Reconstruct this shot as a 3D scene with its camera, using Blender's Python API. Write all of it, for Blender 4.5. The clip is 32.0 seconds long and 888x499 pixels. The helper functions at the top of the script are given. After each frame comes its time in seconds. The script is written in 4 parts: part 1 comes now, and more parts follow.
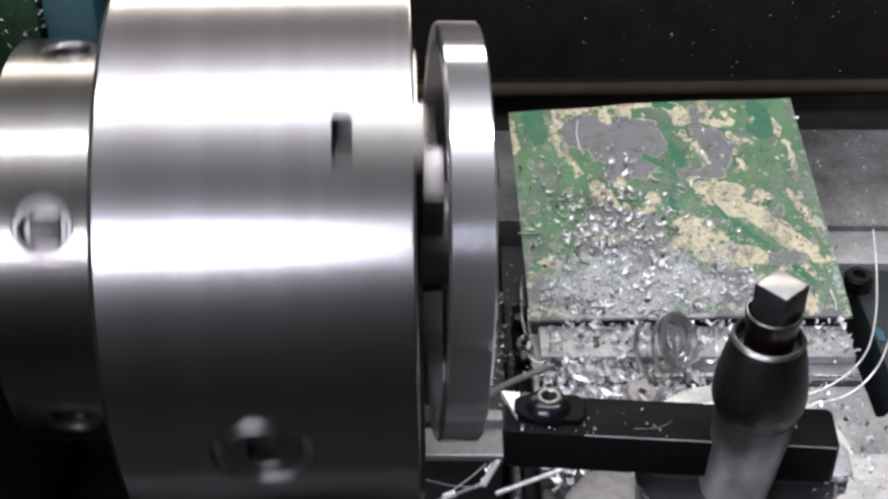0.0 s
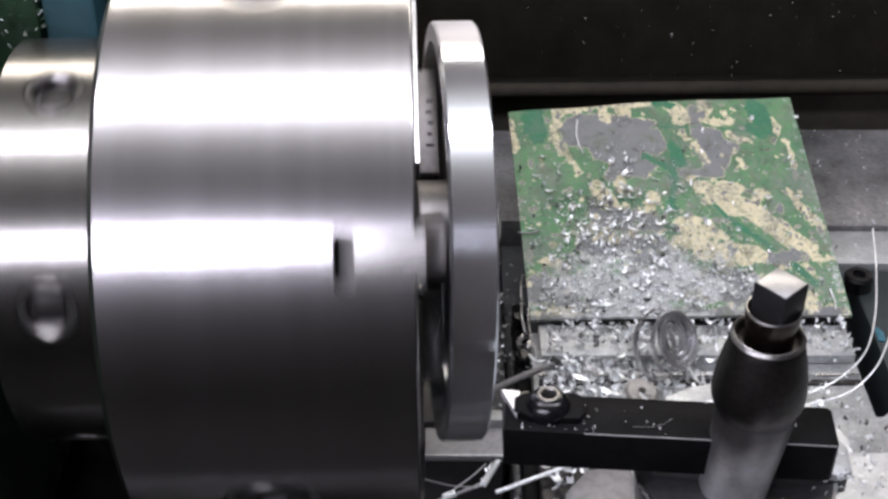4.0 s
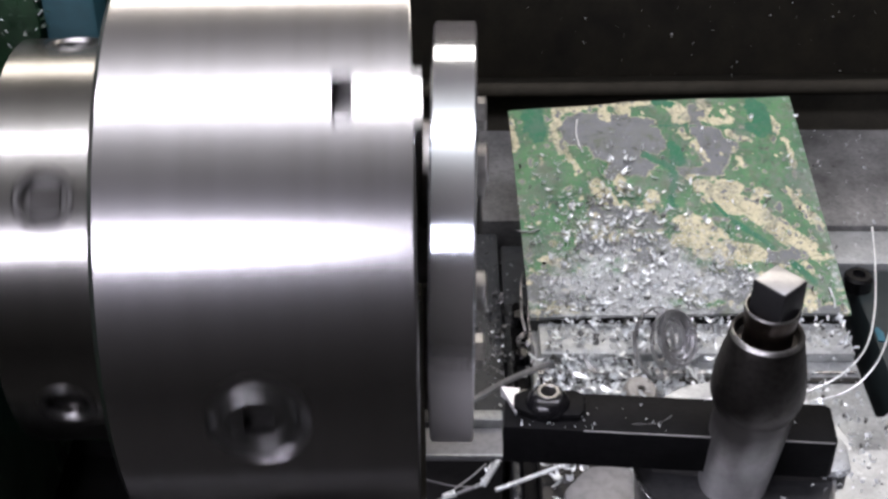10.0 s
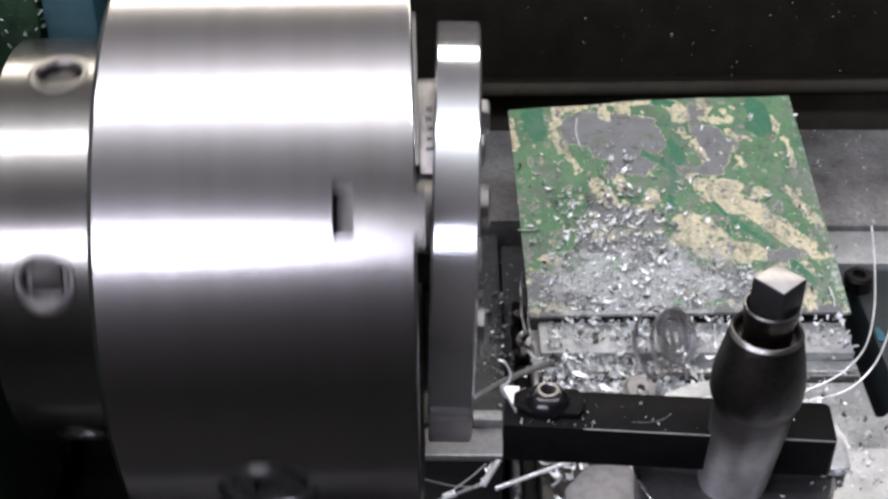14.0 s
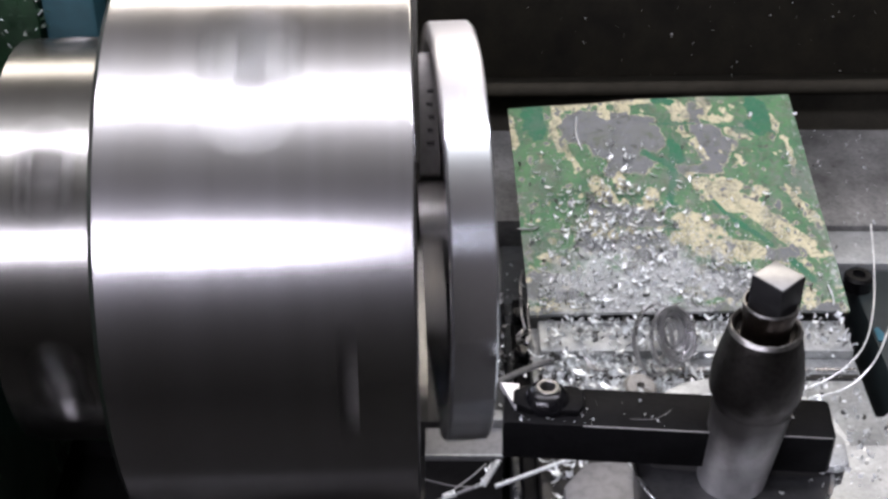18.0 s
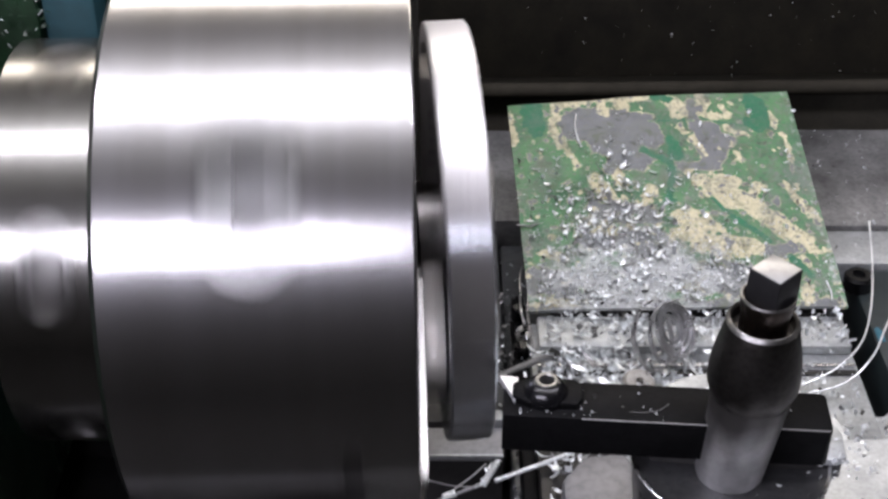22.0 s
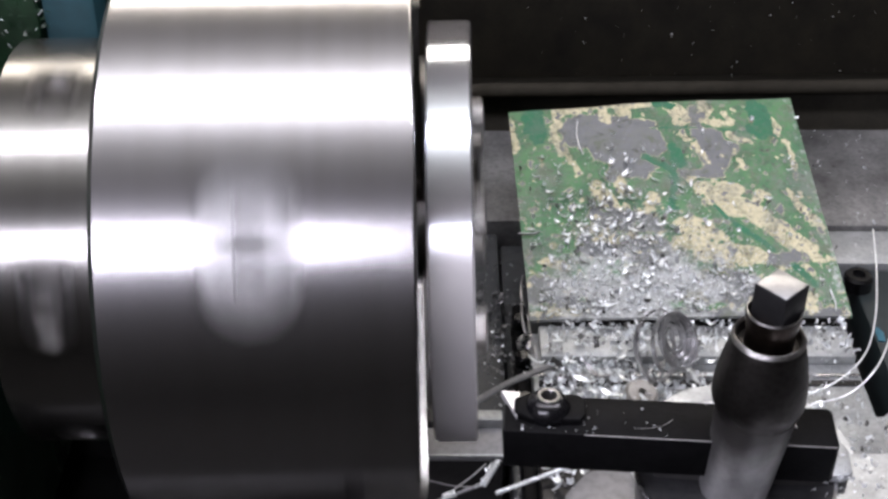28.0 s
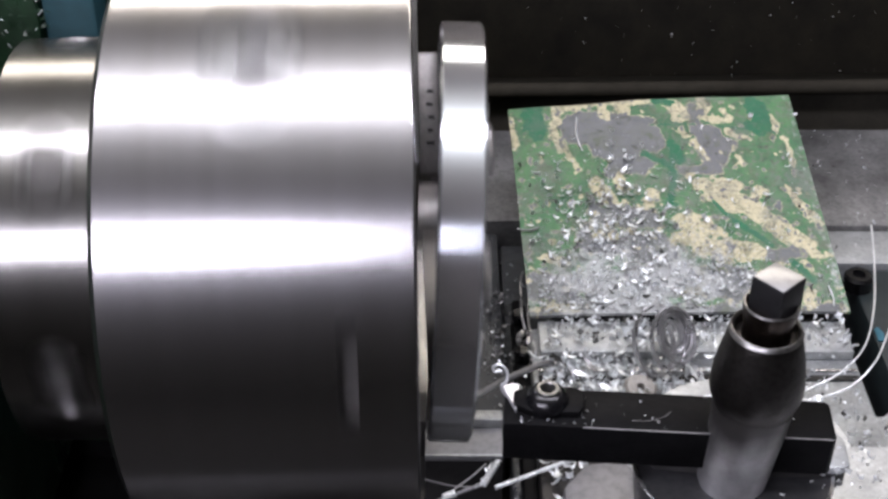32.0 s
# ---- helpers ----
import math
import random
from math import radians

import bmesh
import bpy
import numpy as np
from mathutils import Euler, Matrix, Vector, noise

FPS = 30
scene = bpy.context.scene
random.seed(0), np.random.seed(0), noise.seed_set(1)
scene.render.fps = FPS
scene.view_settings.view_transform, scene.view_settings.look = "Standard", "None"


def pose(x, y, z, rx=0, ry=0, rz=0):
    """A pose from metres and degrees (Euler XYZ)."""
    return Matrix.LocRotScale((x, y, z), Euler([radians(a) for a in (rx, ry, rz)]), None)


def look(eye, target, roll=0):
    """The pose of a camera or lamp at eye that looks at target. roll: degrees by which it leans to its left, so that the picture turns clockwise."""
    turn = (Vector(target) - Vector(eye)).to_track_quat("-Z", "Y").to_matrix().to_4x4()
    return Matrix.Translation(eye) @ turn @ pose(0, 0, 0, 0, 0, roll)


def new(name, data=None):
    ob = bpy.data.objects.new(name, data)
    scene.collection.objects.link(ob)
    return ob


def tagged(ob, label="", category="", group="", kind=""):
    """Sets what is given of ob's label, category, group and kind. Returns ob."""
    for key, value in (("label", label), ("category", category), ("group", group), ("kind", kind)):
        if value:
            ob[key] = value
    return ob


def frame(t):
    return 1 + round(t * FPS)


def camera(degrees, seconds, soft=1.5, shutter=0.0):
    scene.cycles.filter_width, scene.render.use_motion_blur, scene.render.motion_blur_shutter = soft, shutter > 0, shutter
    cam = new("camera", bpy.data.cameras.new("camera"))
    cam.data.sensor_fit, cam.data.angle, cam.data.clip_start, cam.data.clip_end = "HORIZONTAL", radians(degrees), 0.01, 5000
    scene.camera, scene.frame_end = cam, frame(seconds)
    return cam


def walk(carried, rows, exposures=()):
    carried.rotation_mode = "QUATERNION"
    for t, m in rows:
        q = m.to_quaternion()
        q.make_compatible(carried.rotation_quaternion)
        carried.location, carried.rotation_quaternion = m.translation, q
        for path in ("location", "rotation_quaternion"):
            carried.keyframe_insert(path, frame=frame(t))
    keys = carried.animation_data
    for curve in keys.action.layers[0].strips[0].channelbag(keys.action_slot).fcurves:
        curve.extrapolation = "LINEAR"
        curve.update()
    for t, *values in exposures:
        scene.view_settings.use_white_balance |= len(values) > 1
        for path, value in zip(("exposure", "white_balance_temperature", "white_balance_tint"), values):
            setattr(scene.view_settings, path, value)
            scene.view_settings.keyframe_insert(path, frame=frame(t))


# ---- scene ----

# ================= camera: a fixed stand over the lathe =================
A = 1.10                                  # height of the spindle axis
cam = camera(36.18, 32.0, soft=2.8, shutter=0.3)
EYE = pose(0, -0.600, A + 0.424, 54, 0, 0)
walk(cam, [(0, EYE), (32.0, EYE)], exposures=[(0, 0.045, 6360, 12.0), (32.0, 0.045, 6360, 12.0)])

# ================= light: three ceiling strips of the workshop =================
world = bpy.data.worlds.new("world")
scene.world = world
world.use_nodes = True
world.node_tree.nodes["Background"].inputs[0].default_value = (0.8, 0.85, 0.9, 1)
world.node_tree.nodes["Background"].inputs[1].default_value = 0.0


AXIS = (0, 0, A)
SQUARE = Matrix.Translation(AXIS) @ Matrix.Rotation(radians(2.02), 4, "Z") @ Matrix.Translation((0, 0, -A))   # the lathe stands two degrees askew of the camera


def strip_lamp(name, at, aim, long, wide, watts, colour):
    d = bpy.data.lights.new(name, "AREA")
    d.shape, d.size, d.size_y, d.energy, d.color = "RECTANGLE", long, wide, watts, colour
    ob = new(name, d)
    ob.matrix_world = Matrix.Rotation(radians(0.6), 4, "Z") @ look(at, aim)
    return ob


strip_lamp("lamp_overhead", (0.0, -0.08, A + 1.50), AXIS, 2.6, 0.17, 26.5, (0.985, 0.95, 1.07))
strip_lamp("lamp_overhead_up", (0.0, -0.05, A + 1.53), (0.0, -0.05, 3.0), 2.6, 0.27, 27, (0.99, 0.99, 0.99))
strip_lamp("lamp_front", (-1.11, -1.33, A + 0.83), (-1.11, 0, A), 2.0, 0.345, 30.2, (0.985, 0.95, 1.09))
strip_lamp("lamp_rear", (0.0, 1.51, A + 1.18), AXIS, 2.8, 0.42, 26, (1.0, 0.91, 0.80))


# ================= materials =================
class Mat:
    """A node material with a few shortcuts."""
    def __init__(self, name, colour=(0.5, 0.5, 0.5), rough=0.5, metal=0.0):
        self.m = bpy.data.materials.new(name)
        self.m.use_nodes = True
        self.n, self.l = self.m.node_tree.nodes, self.m.node_tree.links
        self.b = self.n["Principled BSDF"]
        self.b.inputs["Base Color"].default_value = (*colour, 1)
        self.b.inputs["Roughness"].default_value = rough
        self.b.inputs["Metallic"].default_value = metal
        self.tc = self.n.new("ShaderNodeTexCoord")

    def put(self, a, b):
        self.l.new(a, b)

    def noise(self, scale, detail=6.0, stretch=None, rough=0.6, distortion=0.0):
        t = self.n.new("ShaderNodeTexNoise")
        t.inputs["Scale"].default_value, t.inputs["Detail"].default_value = scale, detail
        t.inputs["Roughness"].default_value, t.inputs["Distortion"].default_value = rough, distortion
        src = self.tc.outputs["Object"]
        if stretch:
            mp = self.n.new("ShaderNodeMapping")
            mp.inputs["Scale"].default_value = stretch
            self.put(src, mp.inputs["Vector"])
            src = mp.outputs["Vector"]
        self.put(src, t.inputs["Vector"])
        return t.outputs["Fac"]

    def ramp(self, fac, stops):
        r = self.n.new("ShaderNodeValToRGB")
        e = r.color_ramp.elements
        while len(e) < len(stops):
            e.new(0.5)
        for el, (p, c) in zip(e, stops):
            el.position, el.color = p, ((c, c, c, 1) if isinstance(c, (int, float)) else (*c, 1))
        self.put(fac, r.inputs["Fac"])
        return r.outputs["Color"]

    def mix(self, fac, a, b, blend="MIX"):
        x = self.n.new("ShaderNodeMix")
        x.data_type, x.blend_type = "RGBA", blend
        for socket, v in ((x.inputs[0], fac), (x.inputs[6], a), (x.inputs[7], b)):
            if isinstance(v, (int, float)):
                socket.default_value = v
            elif isinstance(v, tuple):
                socket.default_value = (*v, 1)
            else:
                self.put(v, socket)
        return x.outputs[2]

    def math(self, op, a, b=0.0, c=0.0):
        x = self.n.new("ShaderNodeMath")
        x.operation = op
        for i, v in enumerate((a, b, c)):
            if isinstance(v, (int, float)):
                x.inputs[i].default_value = v
            else:
                self.put(v, x.inputs[i])
        return x.outputs[0]

    def colour(self, s):
        self.put(s, self.b.inputs["Base Color"])

    def roughness(self, s):
        self.put(s, self.b.inputs["Roughness"])

    def brushed(self, amount):
        """Grooves round the X axis: they spread the gloss along it."""
        t = self.n.new("ShaderNodeTangent")
        t.direction_type, t.axis = "RADIAL", "X"
        self.put(t.outputs[0], self.b.inputs["Tangent"])
        self.b.inputs["Anisotropic"].default_value, self.b.inputs["Anisotropic Rotation"].default_value = amount, 0.25

    def bump(self, h, strength=0.2, distance=0.0005):
        b = self.n.new("ShaderNodeBump")
        b.inputs["Strength"].default_value, b.inputs["Distance"].default_value = strength, distance
        self.put(h, b.inputs["Height"])
        self.put(b.outputs["Normal"], self.b.inputs["Normal"])


def turned_steel(name, colour, rough, ring=700.0, patch=9.0, relief=0.012, haze=0.0, brushed=0.0):
    """Steel turned about X: fine rings round the axis, faint soiled patches, and a haze of coarser scratches."""
    m = Mat(name, colour, rough, 1.0)
    rings = m.noise(1.0, 3.0, (ring, 3.0, 3.0))
    soil = m.noise(patch, 5.0)
    bands = m.noise(1.0, 4.0, (ring * 0.30, 1.5, 1.5))
    c = m.mix(m.ramp(soil, [(0.3, 0.0), (0.75, 0.40)]), colour, tuple(c * 0.70 for c in colour))
    c = m.mix(m.ramp(bands, [(0.36, 0.0), (0.64, 0.45)]), c, (colour[0] * 0.74, colour[1] * 0.73, colour[2] * 0.70))
    m.colour(c)
    m.roughness(m.math("ADD", m.math("MULTIPLY_ADD", rings, 0.05, rough - 0.025), m.math("MULTIPLY", soil, 0.06)))
    m.bump(rings, relief, 0.0003)
    m.brushed(brushed)
    if haze:
        second = m.n.new("ShaderNodeBsdfPrincipled")
        second.inputs["Metallic"].default_value, second.inputs["Roughness"].default_value = 1.0, 0.34
        m.put(c, second.inputs["Base Color"])
        both = m.n.new("ShaderNodeMixShader")
        both.inputs[0].default_value = haze
        m.put(m.b.outputs[0], both.inputs[1])
        m.put(second.outputs[0], both.inputs[2])
        m.put(both.outputs[0], m.n["Material Output"].inputs["Surface"])
    return m


def worn_metal(name, colour, rough, metal=1.0, grain=60.0, dark=0.5, relief=0.25):
    m = Mat(name, colour, rough, metal)
    big, fine = m.noise(grain * 0.25, 6.0), m.noise(grain * 4, 4.0)
    c = m.mix(m.ramp(big, [(0.35, 0.0), (0.7, 1.0)]), colour, tuple(x * dark for x in colour))
    m.colour(m.mix(m.ramp(fine, [(0.45, 0.0), (0.8, 0.6)]), c, tuple(x * dark * 0.8 for x in colour)))
    m.roughness(m.math("MULTIPLY_ADD", big, 0.35, rough - 0.15))
    m.bump(fine, relief, 0.0004)
    return m


M = {}
M["chuck"] = turned_steel("chuck_steel", (0.450, 0.443, 0.450), 0.205, 240, haze=0.20, brushed=0.55)
M["sleeve"] = worn_metal("sleeve_steel", (0.29, 0.29, 0.287), 0.32, 1.0, 60, 0.45)
M["cam"] = worn_metal("cam_steel", (0.24, 0.235, 0.23), 0.30, 1.0, 80, 0.5)
M["bolt"] = worn_metal("bolt_steel", (0.62, 0.61, 0.60), 0.34, 1.0, 80, 0.5)
M["lug"] = worn_metal("lug_iron", (0.205, 0.205, 0.21), 0.5, 0.35, 50, 0.5)
M["ring"] = worn_metal("ring_dark_steel", (0.125, 0.125, 0.13), 0.36, 0.8, 60, 0.5)
M["wet"] = worn_metal("wet_oily_iron", (0.088, 0.093, 0.096), 0.32, 0.3, 30, 0.5, 1.0)
M["wet"].b.inputs["Specular IOR Level"].default_value = 0.25
M["cyan"] = worn_metal("cyan_tone", (0.04, 0.20, 0.28), 0.4, 0.0, 90, 0.5)
# Inner shade of the key holes, put into a near-black colour.
M["keyhole"] = worn_metal("keyhole_shade", (0.07, 0.068, 0.065), 0.45, 1.0, 80, 0.4)
M["wing"] = worn_metal("wing_iron", (0.235, 0.235, 0.23), 0.5, 0.35, 70, 0.28)
M["nose"] = turned_steel("nose_steel", (0.262, 0.257, 0.246), 0.17, 200, haze=0.12)
M["jaw"] = worn_metal("jaw_steel", (0.56, 0.54, 0.52), 0.45, 1.0, 90, 0.7)
M["slot"] = worn_metal("slot_steel", (0.15, 0.148, 0.143), 0.34, 1.0, 90, 0.5)
M["spot"] = worn_metal("spot_face_steel", (0.36, 0.36, 0.355), 0.32, 1.0, 90, 0.6)
M["mark"] = Mat("stamped_mark", (0.04, 0.04, 0.04), 0.7)
M["black_bar"] = worn_metal("black_oxide", (0.006, 0.006, 0.0065), 0.50, 0.0, 110, 0.3, 0.6)
M["black_bar"].b.inputs["Specular IOR Level"].default_value = 0.06
M["clamp"] = worn_metal("clamp_black", (0.006, 0.006, 0.007), 0.20, 0.0, 120, 0.5)
M["post"] = worn_metal("post_steel", (0.088, 0.082, 0.077), 0.37, 1.0, 90, 0.4, 0.5)
M["collar"] = worn_metal("collar_steel", (0.11, 0.088, 0.075), 0.28, 1.0, 90, 0.4, 0.5)
M["screw"] = worn_metal("screw_steel", (0.50, 0.50, 0.51), 0.36, 1.0, 60, 0.75)


def dark_topped(name, clean, oily, rough, low, high):
    """Grey steel that turns darker towards the top, with a ragged boundary."""
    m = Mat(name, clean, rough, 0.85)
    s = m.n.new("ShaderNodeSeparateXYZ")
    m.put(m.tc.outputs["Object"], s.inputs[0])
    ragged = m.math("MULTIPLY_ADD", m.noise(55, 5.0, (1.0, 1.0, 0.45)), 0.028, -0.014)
    towards_top = m.ramp(m.math("DIVIDE", m.math("SUBTRACT", m.math("ADD", s.outputs["Z"], ragged), low), high - low), [(0.0, 0.0), (1.0, 1.0)])
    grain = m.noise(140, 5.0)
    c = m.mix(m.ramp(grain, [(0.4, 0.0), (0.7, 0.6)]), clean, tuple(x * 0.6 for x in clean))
    m.colour(m.mix(towards_top, c, oily))
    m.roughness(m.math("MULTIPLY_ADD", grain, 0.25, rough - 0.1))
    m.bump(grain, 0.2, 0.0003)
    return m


M["foot"] = dark_topped("foot_steel", (0.54, 0.54, 0.54), (0.090, 0.086, 0.083), 0.42, 0.038, 0.076)
M["dark_head"] = worn_metal("head_black_steel", (0.035, 0.035, 0.037), 0.42, 0.6, 60, 0.6)
M["bright"] = worn_metal("bright_steel", (0.72, 0.72, 0.73), 0.26, 1.0, 70, 0.75)
M["slide"] = worn_metal("slide_steel", (0.575, 0.60, 0.605), 0.42, 0.55, 70, 0.5)
M["lip"] = worn_metal("lip_iron", (0.042, 0.038, 0.029), 0.8, 0.0, 20, 0.6)
M["lip"].b.inputs["Specular IOR Level"].default_value = 0.1
M["ledge"] = worn_metal("ledge_iron", (0.33, 0.33, 0.335), 0.55, 0.2, 60, 0.6)
M["jaw_end"] = turned_steel("jaw_end_steel", (0.45, 0.445, 0.43), 0.215, 200)
M["coil"] = worn_metal("coil_steel", (0.78, 0.78, 0.79), 0.28, 0.85, 160, 0.45)
M["screw_dark"] = worn_metal("screw_dark_steel", (0.26, 0.255, 0.25), 0.30, 0.9, 80, 0.5)
M["rim"] = worn_metal("rim_highlight_steel", (0.55, 0.54, 0.52), 0.30, 1.0, 160, 0.35)
M["puck"] = worn_metal("puck_steel", (0.40, 0.38, 0.34), 0.5, 0.2, 120, 0.6)
M["pale"] = worn_metal("pale_steel", (0.615, 0.64, 0.655), 0.42, 0.6, 90, 0.5)
M["oily"] = worn_metal("oily_iron", (0.035, 0.034, 0.033), 0.35, 0.4, 35, 0.5)
M["tray"] = worn_metal("oily_tray", (0.0128, 0.0112, 0.0072), 0.65, 0.0, 120, 0.35)
M["tray"].b.inputs["Specular IOR Level"].default_value = 0.15
M["skirt"] = worn_metal("skirt_oily_iron", (0.050, 0.046, 0.034), 0.6, 0.0, 90, 0.5)
M["green_paint"] = worn_metal("green_machine_paint", (0.020, 0.058, 0.025), 0.3, 0.0, 60, 0.3, 1.0)
M["blue_paint"] = worn_metal("blue_machine_paint", (0.010, 0.052, 0.064), 0.6, 0.0, 24, 0.6)
M["teal_paint"] = worn_metal("teal_machine_paint", (0.024, 0.036, 0.038), 0.5, 0.0, 24, 0.5)
M["insert"] = worn_metal("insert_carbide", (0.75, 0.75, 0.76), 0.35, 0.6, 90, 0.8)
M["swarf"] = worn_metal("swarf_steel", (0.92, 0.955, 0.96), 0.28, 0.45, 140, 0.65, 0.0)
M["dull_swarf"] = worn_metal("dull_swarf_steel", (0.32, 0.32, 0.325), 0.45, 0.7, 90, 0.6, 0.1)
M["grit"] = worn_metal("steel_grit", (0.72, 0.755, 0.75), 0.4, 0.3, 120, 0.6, 0.0)
M["floor"] = worn_metal("concrete", (0.021, 0.0195, 0.015), 0.8, 0.0, 3, 0.6)
M["dark_wall"] = worn_metal("dark_wall_paint", (0.037, 0.035, 0.028), 0.8, 0.0, 3, 0.7)
M["wall"] = worn_metal("wall_plaster", (0.20, 0.20, 0.19), 0.8, 0.0, 3, 0.8)
M["ceiling"] = worn_metal("ceiling_plaster", (0.72, 0.71, 0.70), 0.85, 0.0, 3, 0.85)


def mixed_swarf():
    """Heaped chips: every chip has its own tone, from oily dark to bright."""
    m = Mat("mixed_swarf_steel", (0.5, 0.5, 0.5), 0.35, 0.45)
    g = m.n.new("ShaderNodeNewGeometry")
    tone = m.ramp(g.outputs["Random Per Island"], [(0.0, (0.05, 0.05, 0.045)), (0.14, (0.24, 0.24, 0.235)), (0.32, (0.575, 0.60, 0.61)), (0.50, (0.92, 0.955, 0.965))])
    m.colour(m.mix(m.ramp(m.noise(500, 3.0), [(0.55, 0.0), (0.75, 0.35)]), tone, (0.2, 0.2, 0.19)))
    return m


M["mixed"] = mixed_swarf()


def sep_fac(m, colour):
    """One channel of a grey socket."""
    x = m.n.new("ShaderNodeSeparateColor")
    m.put(colour, x.inputs[0])
    return x.outputs[0]


def rim_steel():
    """Disc steel: one half of the rim freshly polished, the other half still matt and scaly."""
    m = Mat("disc_steel", (0.70, 0.70, 0.71), 0.16, 1.0)
    s = m.n.new("ShaderNodeSeparateXYZ")
    m.put(m.tc.outputs["Object"], s.inputs[0])
    a = m.math("ARCTAN2", s.outputs["Y"], s.outputs["Z"])
    side = m.math("COSINE", m.math("ADD", a, MATT_SIDE))
    fac = m.ramp(m.math("MULTIPLY_ADD", side, 0.5, 0.5), [(0.70, 0.0), (0.80, 1.0)])
    rings = m.noise(1.0, 3.0, (900, 3, 3))
    m.colour(m.mix(fac, (0.775, 0.83, 0.885), (0.86, 0.84, 0.83)))
    base = m.mix(fac, (0.165, 0.165, 0.165), (0.44, 0.44, 0.44))
    m.roughness(m.math("MULTIPLY_ADD", rings, 0.10, m.math("SUBTRACT", sep_fac(m, base), 0.05)))
    m.bump(rings, 0.04, 0.0003)
    m.brushed(0.85)
    dull = m.n.new("ShaderNodeBsdfPrincipled")
    m.put(m.mix(fac, (0.62, 0.59, 0.585), (0.90, 0.88, 0.88)), dull.inputs["Base Color"])
    dull.inputs["Metallic"].default_value, dull.inputs["Roughness"].default_value = 0.35, 0.45
    both = m.n.new("ShaderNodeMixShader")
    m.put(m.math("MULTIPLY_ADD", sep_fac(m, fac), 0.53, 0.12), both.inputs[0])
    m.put(m.b.outputs[0], both.inputs[1])
    m.put(dull.outputs[0], both.inputs[2])
    m.put(both.outputs[0], m.n["Material Output"].inputs["Surface"])
    return m


MATT_SIDE = radians(-82)
M["disc"] = rim_steel()


def flaked_paint():
    """The guard plate: green over cream over bare grey, by the layer stored on its points."""
    m = Mat("flaked_paint", (0.2, 0.3, 0.2), 0.5)
    a = m.n.new("ShaderNodeAttribute")
    a.attribute_name = "layer"
    lay = a.outputs["Fac"]
    fine, mid = m.noise(900, 4.0), m.noise(90, 6.0)
    grey = m.mix(m.ramp(mid, [(0.3, 0.0), (0.7, 1.0)]), (0.188, 0.198, 0.206), (0.124, 0.132, 0.138))
    cream = m.mix(m.ramp(mid, [(0.35, 0.0), (0.75, 1.0)]), (0.62, 0.575, 0.38), (0.50, 0.465, 0.30))
    green = m.mix(m.ramp(mid, [(0.3, 0.0), (0.7, 1.0)]), (0.056, 0.195, 0.070), (0.108, 0.225, 0.102))
    shade = m.noise(26, 4.0, rough=0.7)
    green = m.mix(m.ramp(shade, [(0.44, 0.0), (0.58, 0.85)]), green, (0.046, 0.135, 0.066))
    cream = m.mix(m.ramp(shade, [(0.50, 0.0), (0.70, 0.6)]), cream, (0.38, 0.34, 0.19))
    deep = m.mix(m.ramp(mid, [(0.3, 0.0), (0.7, 1.0)]), (0.007, 0.150, 0.062), (0.018, 0.120, 0.066))
    c = m.mix(m.ramp(lay, [(0.15, 0.0), (0.17, 1.0)]), grey, cream)
    c = m.mix(m.ramp(lay, [(0.48, 0.0), (0.50, 1.0)]), c, green)
    c = m.mix(m.ramp(lay, [(0.82, 0.0), (0.84, 0.95)]), c, deep)
    grit = m.noise(330, 3.0)
    c = m.mix(m.ramp(grit, [(0.52, 0.0), (0.66, 0.75)]), c, (0.16, 0.17, 0.14))
    c = m.mix(m.ramp(fine, [(0.55, 0.0), (0.75, 0.6)]), c, (0.08, 0.08, 0.075))
    soil = m.noise(34, 5.0, rough=0.7)
    c = m.mix(m.ramp(soil, [(0.49, 0.0), (0.62, 0.65)]), c, (0.165, 0.178, 0.160))
    moss = m.noise(70, 5.0, rough=0.75, distortion=0.6)
    c = m.mix(m.ramp(moss, [(0.53, 0.0), (0.63, 0.55)]), c, (0.085, 0.105, 0.055))
    blot = m.noise(150, 3.0)
    c = m.mix(m.ramp(blot, [(0.61, 0.0), (0.69, 0.75)]), c, (0.060, 0.060, 0.050))
    c = m.mix(m.ramp(lay, [(0.82, 0.0), (0.84, 0.55)]), c, deep)
    d = m.n.new("ShaderNodeAttribute")
    d.attribute_name = "dust"
    dust = m.math("ADD", d.outputs["Fac"], m.math("MULTIPLY_ADD", m.noise(210, 4.0), 0.9, -0.45))
    c = m.mix(m.ramp(dust, [(0.38, 0.0), (0.62, 0.85)]), c, m.mix(m.ramp(fine, [(0.4, 0.0), (0.65, 1.0)]), (0.60, 0.62, 0.61), (0.27, 0.28, 0.275)))
    m.colour(c)
    m.roughness(m.math("MULTIPLY_ADD", mid, 0.3, 0.32))
    m.bump(m.math("ADD", lay, m.math("MULTIPLY", fine, 0.5)), 0.5, 0.0006)
    return m


M["flaked"] = flaked_paint()

# ================= building helpers =================
ORIGIN = {}


def thing(name, base, label, category, group="", kind=""):
    ob = new(name)
    ob.empty_display_size = 0.02
    ob.location = base
    ORIGIN[ob.name] = Vector(base)
    return tagged(ob, label, category, group, kind)


